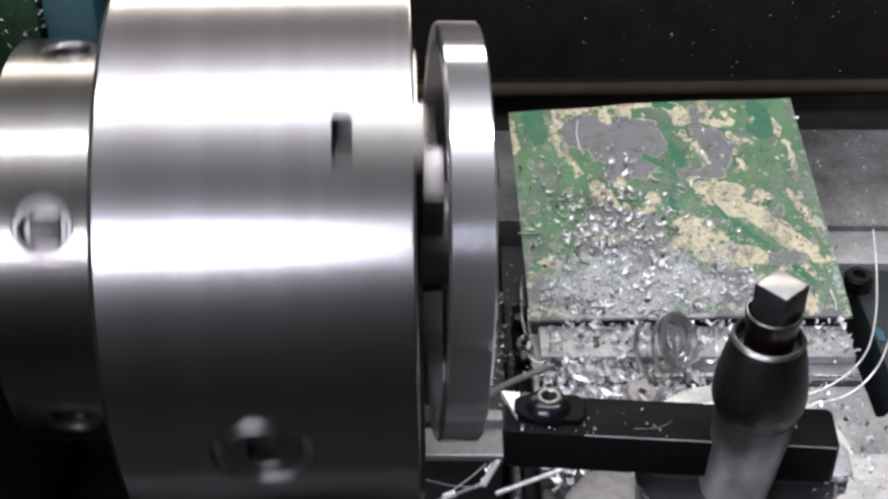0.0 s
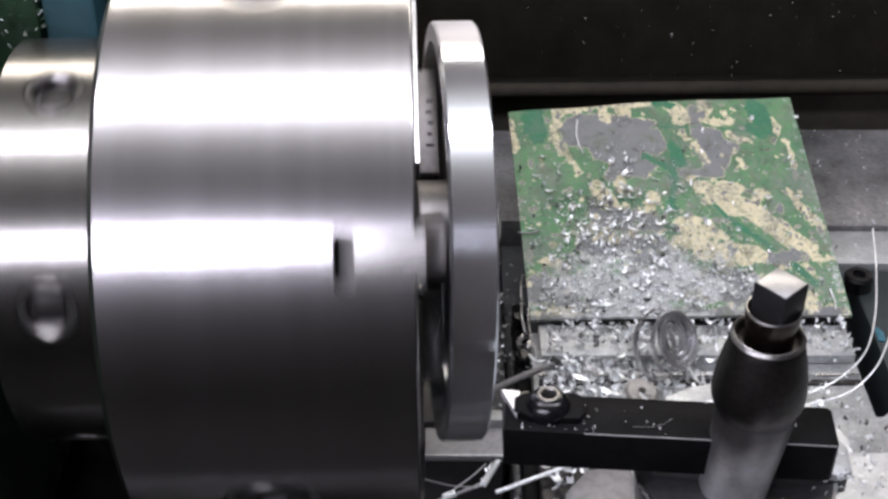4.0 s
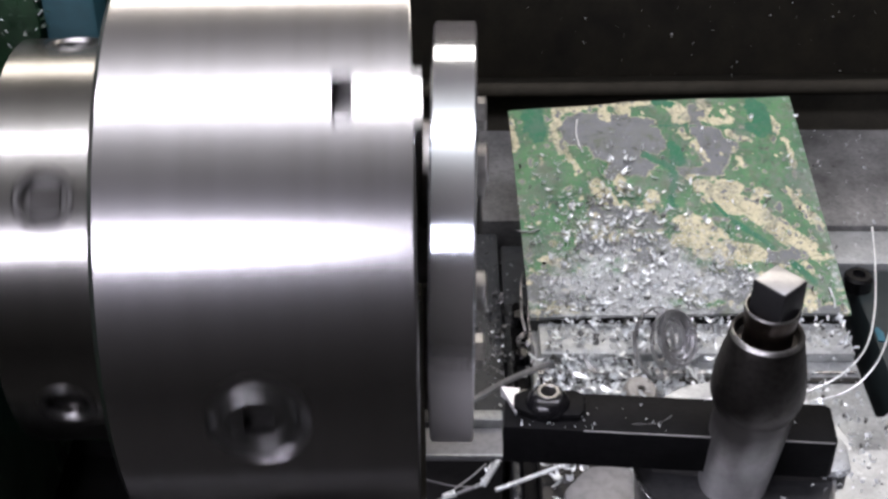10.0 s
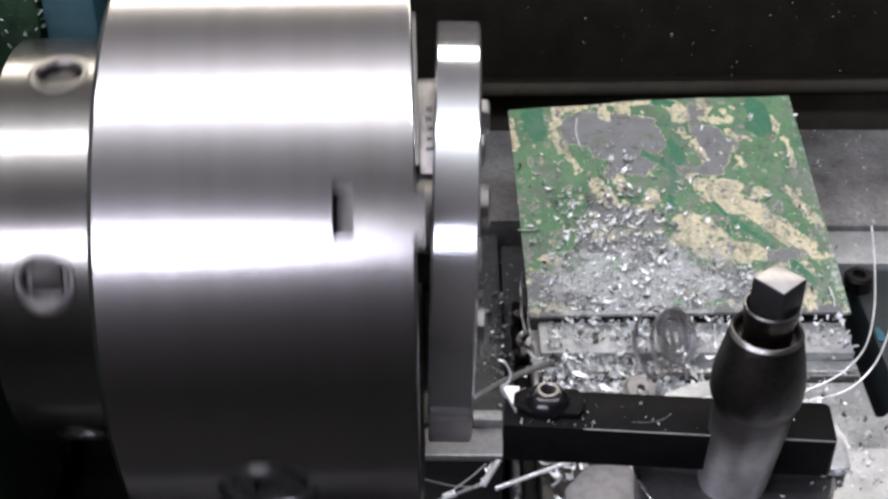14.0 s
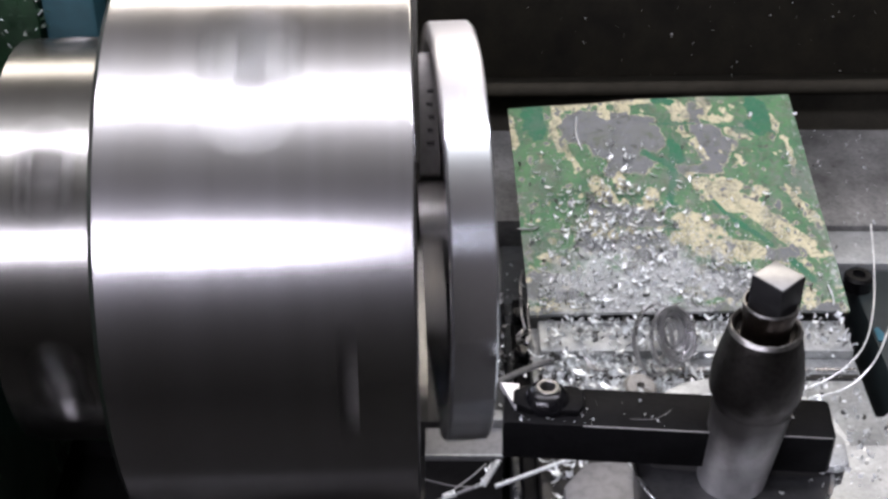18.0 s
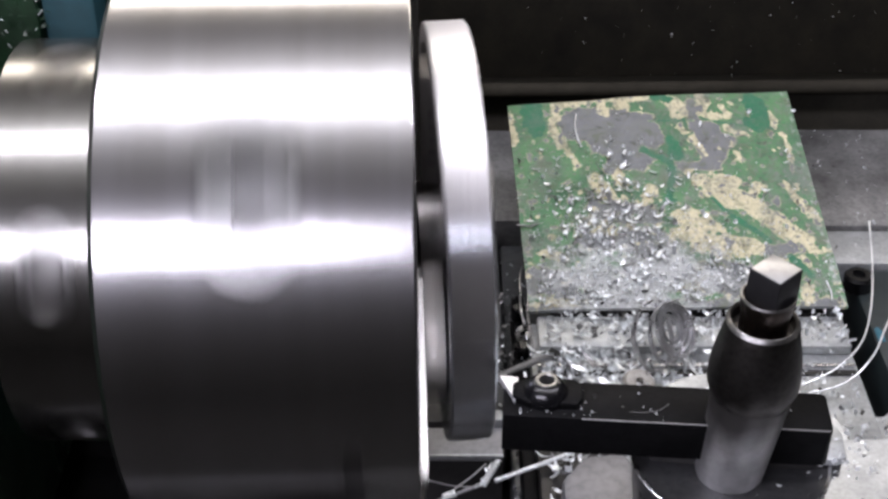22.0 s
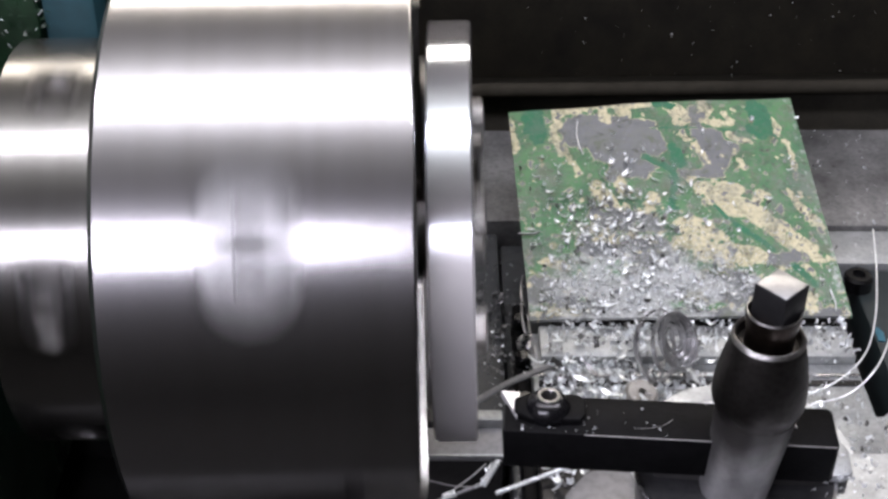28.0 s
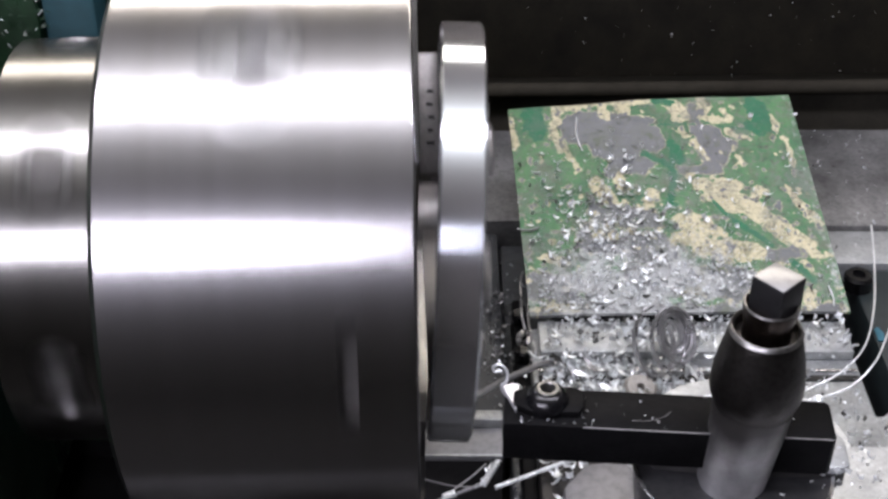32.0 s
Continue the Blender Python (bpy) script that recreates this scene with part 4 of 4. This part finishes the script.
def ribbon(points, axis, wide, thick):
    """A flat band along points, as wide as given along axis."""
    bm, rows = bmesh.new(), []
    pts = [Vector(p) for p in points]
    for i, p in enumerate(pts):
        d = (pts[min(i + 1, len(pts) - 1)] - pts[max(i - 1, 0)]).normalized()
        n = d.cross(axis).normalized()
        a = (axis - d * axis.dot(d)).normalized()
        w = wide * (0.85 + 0.15 * math.sin(i * 0.31)) * min(1.0, 0.3 + i / 12, 0.3 + (len(pts) - 1 - i) / 12)
        rows.append([bm.verts.new(p + a * w * e + n * thick * f) for e, f in ((-0.5, -0.5), (0.5, -0.5), (0.5, 0.5), (-0.5, 0.5))])
    for x, y in zip(rows, rows[1:]):
        for k in range(4):
            bm.faces.new((x[k], x[(k + 1) % 4], y[(k + 1) % 4], y[k]))
    bm.faces.new(rows[0])
    bm.faces.new(rows[-1])
    return bm


def swarf_coil():
    c = Vector((0.1540, 0.0930, A - 0.1530))
    out = Vector((0.45, -0.70, 0.55)).normalized()
    right = Vector((0.85, 0.45, -0.12)).normalized()
    right = (right - out * right.dot(out)).normalized()
    up = out.cross(right)
    pts = []
    for k in range(385):                  # a tight roll, dished inwards, that opens into two loose loops
        a = k * 0.135
        r = 0.0050 + 0.0122 * (min(k, 285) / 285) ** 0.7 + max(0, k - 285) * 0.00005
        slip = max(0, k - 275) / 105
        pts.append(c + right * (0.84 * r * math.cos(a) - 0.018 * slip) + up * (1.12 * r * math.sin(a) - 0.0025 * slip)
                   + out * (-0.006 + 0.008 * min(k, 285) / 285 - 0.008 * slip + 0.0010 * math.sin(a * 0.37)) + up * 0.0008 * math.sin(a * 0.43 + 1))
    return sliding(solid("swarf_coil", ribbon(pts, out, 0.0046, 0.0012), M["coil"], "coiled ribbon of bright swarf on the slide", "swarf", base=tuple(c)))


swarf_coil()


def swarf_wire(name, pts, radius, label, move=True, seg=8, mat="swarf"):
    ob = solid(name, tube(spline(pts, 10), radius * 0.85, seg), M[mat], label, "swarf", base=tuple(pts[0]))
    return sliding(ob) if move else ob


def away(rows):
    return [(x, y, A + z) for x, y, z in rows]


swarf_wire("swarf_strand", away([(0.228, 0.060, -0.178), (0.2362, 0.0646, -0.178), (0.2596, 0.0734, -0.172), (0.2809, 0.0922, -0.165), (0.2952, 0.125, -0.16), (0.3066, 0.170, -0.155), (0.3148, 0.2151, -0.15)]), 0.0008, "long pale strand of curled swarf", mat="swarf")
swarf_wire("swarf_strand", away([(0.228, 0.052, -0.179), (0.2388, 0.0559, -0.178), (0.2653, 0.064, -0.175), (0.2848, 0.0778, -0.165), (0.3016, 0.1068, -0.16), (0.318, 0.135, -0.158)]), 0.0008, "long pale strand of curled swarf", mat="swarf")
swarf_wire("swarf_ribbon", away([(0.0160, 0.0330, -0.158), (0.0237, 0.0426, -0.160), (0.0430, 0.0689, -0.170), (0.0670, 0.0916, -0.178), (0.0760, 0.098, -0.183)]), 0.0026, "dull grey bent swarf ribbon behind the tool", mat="dull_swarf")


def twisted_swarf(name, a, b, r, turns, label, move, mat="swarf"):
    """A tightly twisted chip, like a cord."""
    a, b = Vector(a) + Vector((0, 0, A)), Vector(b) + Vector((0, 0, A))
    d = (b - a).normalized()
    s = d.orthogonal().normalized()
    q = d.cross(s)
    bm = bmesh.new()
    n = turns * 8
    for ph in (0, math.pi):
        tube([a.lerp(b, k / n) + r * (math.cos(k * math.pi / 4 + ph) * s + math.sin(k * math.pi / 4 + ph) * q) for k in range(n + 1)], r * 0.85, 5, bm)
    ob = solid(name, bm, M[mat], label, "swarf", base=tuple(a))
    return sliding(ob) if move else ob


twisted_swarf("twisted_swarf", (0.0320, -0.0165, -0.184), (0.0810, 0.0010, -0.177), 0.0009, 22, "straight twisted swarf cord, bright", True)
twisted_swarf("twisted_swarf", (-0.004, -0.0075, -0.200), (0.0245, 0.0060, -0.199), 0.0008, 10, "short twisted swarf cord, dull", False, "dull_swarf")
twisted_swarf("twisted_swarf", (0.0242, 0.0034, -0.1975), (0.0345, 0.0220, -0.1950), 0.0014, 4, "short thick twisted swarf cord, bright", False)
twisted_swarf("twisted_swarf", (0.0000, -0.0055, -0.1990), (0.0065, -0.0025, -0.1985), 0.0015, 2, "short thick twisted swarf cord, bright", False)
swarf_wire("swarf_strand", away([(-0.0125, 0.0110, -0.2), (0.0057, 0.0054, -0.2), (0.0235, 0.0044, -0.2)]), 0.0006, "thin dull swarf strand", False, mat="dull_swarf")
swarf_wire("swarf_strand", away([(0.006, 0.002, -0.2), (0.018, 0.013, -0.199), (0.027, 0.022, -0.197)]), 0.0008, "thin dull swarf strand", False, mat="dull_swarf")


def loose_washer():
    m = Matrix.Translation((0.1290, 0.0665, A - 0.1805)) @ pose(0, 0, 0, 18, 6, 0)
    return sliding(solid("loose_washer", revolve([(0, 0.0022), (0, 0.0108), (0.004, 0.0112), (0.0075, 0.0092), (0.0082, 0.0045), (0.0075, 0.0026), (0.004, 0.0022), (0, 0.0022)], m, 32), M["puck"], "worn round washer lying among chips", "washer", base=(0.129, 0.07, A - 0.178)))


loose_washer()
rc = random.Random(21)


def curl(bm, p, size, seed, origin=None):
    """One big chip: a curled, tapering ribbon with some thickness."""
    r = random.Random(seed)
    m = Matrix.Translation(p) @ Euler((r.uniform(-0.5, 0.5), r.uniform(-0.5, 0.5), r.uniform(0, 6.3))).to_matrix().to_4x4()
    n, bend, wide = 9, r.uniform(0.6, 4.0), min(0.0036, size * r.uniform(0.13, 0.42))
    rows = []
    rad = size / max(bend, 0.8)
    for k in range(n):
        f = k / (n - 1)
        a = bend * (f - 0.5)
        w = wide * (0.45 + 0.55 * math.sin(math.pi * min(1, f * 1.2))) * 0.5
        c = Vector((rad * math.sin(a), 0.35 * size * (f - 0.5) * r.uniform(0.6, 1.2), rad * (1 - math.cos(a))))
        rows.append([bm.verts.new(m @ (c + Vector((0, s, h)))) for s, h in ((-w, 0), (w, 0.0002), (w, 0.0006), (-w, 0.0004))])
    for x, y in zip(rows, rows[1:]):
        for k in range(4):
            bm.faces.new((x[k], x[(k + 1) % 4], y[(k + 1) % 4], y[k]))
    bm.faces.new(rows[0])
    bm.faces.new(rows[-1])
    return bm


def large_chip(p, size, label, group, seed):
    ob = solid("large_chip", curl(bmesh.new(), p, size, seed), M["swarf" if seed % 7 else "dull_swarf"], label, "chip", smooth=60, base=tuple(p))
    tagged(ob, group=group)
    return sliding(ob)


def many_curls(name, places, label, seed, mat="swarf"):
    bm = bmesh.new()
    for k, (p, size) in enumerate(places):
        curl(bm, p, size, seed + k)
    return sliding(solid(name, bm, M[mat], label, "chips", kind="stuff", smooth=60))


def slide_top(y):
    return A - (0.176 if y > 0.104 else 0.182)


for k in range(78):
    x, y = (rc.uniform(0.066, 0.235), rc.uniform(0.030, 0.133)) if k < 50 else (rc.gauss(0.108, 0.018), rc.uniform(0.040, 0.100))
    large_chip(Vector((x, y, slide_top(y) + rc.uniform(0, 0.004))), rc.uniform(0.005, 0.012), "large curled steel chip on the slide", "large chips on the slide", 100 + k)
for k in range(22):
    large_chip(Vector((rc.gauss(0.108, 0.022), rc.uniform(0.045, 0.100), A - 0.179 + rc.uniform(0, 0.006))), rc.uniform(0.012, 0.019), "long bent steel chip on the slide", "large chips on the slide", 800 + k)
for k in range(20):
    large_chip(Vector((rc.uniform(0.061, 0.082), rc.uniform(-0.045, 0.010), A - 0.182 + rc.uniform(0, 0.004))), rc.uniform(0.005, 0.012), "large curled steel chip on the slide", "large chips on the slide", 500 + k)
loose = []
for k in range(150):
    x, y = (rc.uniform(0.066, 0.26), rc.uniform(0.030, 0.133)) if k < 80 else (rc.gauss(0.110, 0.025), rc.uniform(0.035, 0.103))
    loose.append((Vector((x, y, slide_top(y) + rc.uniform(0, 0.005))), rc.uniform(0.004, 0.011)))
many_curls("curled_chips", loose, "heap of curled bright chips on the slide", 3000)
loose = []
for k in range(340):
    if k < 150:
        u, v = rc.gauss(0.30, 0.13), rc.gauss(0.61, 0.16)
    else:
        u, v = rc.uniform(0.03, 0.76), 1 - abs(rc.gauss(0.02, 0.15))
    u, v = min(0.97, max(0.03, u)), min(0.985, max(0.3, v))
    if noise.noise(Vector((u * 11, v * 10, 8.5))) < -0.12:
        continue
    loose.append((on_plate(u, v, 0.0030 * math.sin(math.pi * u) + 0.0012), 0.0028 + 0.0055 * rc.random() ** 1.6))
many_curls("curled_chips", loose, "drift of curled bright chips on the plate", 5000)
for k in range(140):
    if k < 75:
        u, v = rc.gauss(0.31, 0.12), rc.gauss(0.60, 0.15)
    elif k < 120:
        u, v = rc.uniform(0.04, 0.74), 1 - abs(rc.gauss(0.03, 0.13))
    else:
        u, v = rc.uniform(0.05, 0.95), rc.uniform(0.25, 0.95)
    u, v = min(0.97, max(0.03, u)), min(0.975, max(0.3, v))
    large_chip(on_plate(u, v, 0.0030 * math.sin(math.pi * u) + 0.0014), 0.0036 + 0.0072 * rc.random() ** 1.6, "large curled steel chip on the plate", "large chips on the plate", 300 + k)
for k, (x, y, z) in enumerate(((0.0295, 0.0215, -0.199), (0.0270, 0.0165, -0.1985), (0.0245, 0.0085, -0.199), (0.0200, 0.0030, -0.199), (-0.0010, -0.0080, -0.199))):
    tagged(solid("large_chip", curl(bmesh.new(), Vector((x, y, A + z)), 0.0055, 940 + k), M["swarf"], "bright steel chip on a swarf cord", "chip", smooth=60, base=(x, y, A + z)), group="large chips on the slide")
for k, (u, v) in enumerate(((0.912, 0.335), (0.932, 0.315), (0.936, 0.345), (0.925, 0.37), (0.33, 0.235), (0.345, 0.22), (0.745, 0.235), (0.75, 0.29), (0.305, 0.36), (0.29, 0.42))):
    large_chip(on_plate(u, v, 0.0040), 0.0055, "large curled steel chip on the plate", "large chips on the plate", 700 + k)
swarf_wire("swarf_strand", [tuple(on_plate(u, v, 0.0035)) for u, v in ((0.238, 0.08), (0.228, 0.14), (0.230, 0.20), (0.240, 0.25))], 0.0007, "thin bright swarf strand on the plate")
swarf_wire("swarf_strand", [tuple(on_plate(u, v, 0.003)) for u, v in ((0.95, 0.90), (0.955, 0.95), (0.95, 0.985))], 0.0008, "thin bright swarf strand on the plate")
swarf_wire("swarf_strand", [tuple(on_plate(u, v, 0.003)) for u, v in ((0.06, 0.615), (0.03, 0.625), (-0.012, 0.62))], 0.0009, "dull swarf strand over the plate edge", mat="dull_swarf")


# Bright strands and a loop stand in for the glints along the slide's side.
swarf_wire("swarf_strand", away([(0.0590, 0.203, -0.184), (0.0568, 0.190, -0.182), (0.0560, 0.170, -0.183), (0.0556, 0.150, -0.182), (0.0575, 0.138, -0.186)]), 0.0012, "bright strand added for a glint on the gib strip", mat="coil")
swarf_wire("swarf_strand", away([(0.0650, 0.188, -0.181), (0.0628, 0.172, -0.180), (0.0600, 0.150, -0.182), (0.0606, 0.128, -0.181), (0.0625, 0.112, -0.183), (0.0600, 0.104, -0.186)]), 0.0011, "bright strand added for a glint on the gib strip", mat="coil")
bm = ribbon([(0.0565 + 0.0045 * math.cos(k * 0.2), 0.126 + 0.012 * math.sin(k * 0.2), A - 0.186 + 0.006 * math.cos(k * 0.2 + 1) + 0.0001 * k) for k in range(64)], Vector((1, 0, 0.3)), 0.003, 0.0005)
sliding(solid("glint_loop", bm, M["coil"], "bright loop added for a glint on the gib strip", "swarf", base=(0.0565, 0.126, A - 0.19)))
chips("oily_chips", [(rnd.uniform(0.026, 0.062), rnd.uniform(0.09, 0.24), A - 0.2115 + (0.016 if rnd.random() < 0.4 else 0.0)) for _ in range(70)], "bright and oily chips along the gib strip", False, 47, 0.0014, 0.0060)


# ================= chips that come off the tool =================
TIP = Vector((0.0268, -0.1310, A + 0.0010))


def fresh_chip(pts, radius, label):
    """A chip whose root is its origin, in the pose that it has on the insert."""
    ob = solid("fresh_chip", tube([Vector(p) for p in spline(pts, 8)], radius, 6), M["swarf"], label, "swarf")
    ob.location = TIP
    return ob


hook_chip = fresh_chip([(0, 0, 0), (0.0045, -0.0015, 0.0045), (0.0070, -0.0028, 0.0105), (0.0062, -0.0035, 0.0170), (0.0036, -0.0036, 0.0195)], 0.0006, "fresh bright chip curling off the tool")
tall_chip = fresh_chip([(0, 0, 0), (0.0035, 0, 0.0030), (0.0060, 0.0010, 0.0090), (0.0062, 0.0010, 0.0160), (0.0035, 0, 0.0210), (-0.0010, -0.0010, 0.0215)], 0.0007, "tall bright chip curling off the tool")
ring_chip = fresh_chip([(0, 0, 0), (0.0025, 0, 0.0040), (0.0022, 0.001, 0.0090), (-0.0012, 0.002, 0.0115), (-0.0038, 0.003, 0.0090), (-0.0030, 0.004, 0.0055), (0.0004, 0.004, 0.0060)], 0.0007, "small ring of bright swarf on the insert")
TUCKED = (0.020, 0.004, -0.040)           # under the shank, behind it


# ================= movement =================
def spindle_angle(t):
    """Degrees that the spindle has turned since the start: it runs slowly, then is switched to the fast speed."""
    if t <= 17.3:
        return 455.24 * t
    if t <= 17.4:
        return 7875.65 + 771 * (t - 17.3)
    if t <= 20.4:
        return 7952.8 + 1821.15 * (t - 17.4)
    if t <= 20.5:
        return 13416.2 + 1217 * (t - 20.4)
    return 13537.9 + 1821.4 * (t - 20.5)


FEED = [(0, 0.0), (1.0, 0.8), (3.5, 2.6), (6.0, 4.7), (9.0, 7.2), (12.0, 9.6), (14.5, 11.5), (17.0, 13.6), (17.4, 14.3), (18.0, 16.4), (20.0, 22.6), (22.0, 28.8), (24.0, 35.0),
        (25.5, 39.6), (25.8, 40.2), (26.3, 24.0), (26.9, -3.0), (27.3, -4.4), (27.6, -3.6), (28.0, 0.6), (29.0, 4.0), (30.0, 7.3), (31.0, 10.6), (32.0, 13.8)]


def feed(t):
    """How far the cross slide has gone."""
    return 0.000371 * float(np.interp(t, [r[0] for r in FEED], [r[1] for r in FEED]))


def chip_rows(stays):
    """Rows for a fresh chip: (seconds, offset from the tool's tip, lean, turn); between the stays it rests under the shank."""
    return [(t, pose(TIP.x - 0.0353 * feed(t) + o[0], TIP.y + o[1] + feed(t), TIP.z + o[2], 0, lean, turn)) for t, o, lean, turn in stays]


ON = (0, 0, 0)
HOOK = [(0, TUCKED, 0, 0), (4.6, TUCKED, 0, 0), (5.4, ON, -8, 0), (6.0, ON, 0, 0), (6.5, ON, 25, 20), (7.0, (0, 0, -0.003), 42, 20), (8.0, ON, 10, 30), (9.0, ON, 28, 0), (10.0, (0, 0, -0.004), 45, 10),
        (11.0, ON, 10, 0), (12.0, (0, 0, -0.006), 30, 10), (13.0, ON, -10, 20), (14.0, ON, -14, -10), (15.0, ON, 10, 0), (16.4, (0, 0, -0.003), 0, 0), (17.0, (0, 0, -0.007), 10, 0), (17.3, (0, 0, -0.012), 20, 0), (17.6, TUCKED, 0, 0), (32.0, TUCKED, 0, 0)]
TALL = [(0, TUCKED, 0, 0), (28.6, TUCKED, 0, 0), (28.9, (0, 0, -0.002), -20, 30), (29.1, ON, -30, 60), (29.4, (0, 0, -0.006), 30, 80), (29.8, (0, 0, -0.002), 10, 30), (30.0, ON, 0, 0), (30.2, (0, 0, -0.009), 20, 0),
        (30.6, (0, 0, -0.004), 70, 0), (30.9, (0, 0, -0.014), 10, 0), (31.2, (0, 0, -0.003), -10, 10), (31.5, (0, 0, -0.005), -5, 0), (31.8, (0.002, 0, -0.016), 0, 0), (32.0, (0.004, 0.002, -0.022), 0, 0)]
RING = [(0, TUCKED, 0, 0), (31.3, TUCKED, 0, 0), (31.6, (0, 0, -0.004), 0, 40), (31.8, ON, 0, 0), (32.0, ON, 0, 0)]


def motions():
    for ob, stays in ((hook_chip, HOOK), (tall_chip, TALL), (ring_chip, RING)):
        walk(ob, chip_rows(stays))
    turns = [(k / FPS, SQUARE @ pose(-0.003, 0, A, spindle_angle(k / FPS))) for k in range(0, 32 * FPS + 1)]
    for ob in (nose_ob, chuck_ob, disc_ob):
        walk(ob, turns)
    for ob in SLIDING:
        x, y, z = ob.location
        walk(ob, [(t, pose(x - s * 0.0000131, y + s * 0.000371, z)) for t, s in FEED])


motions()
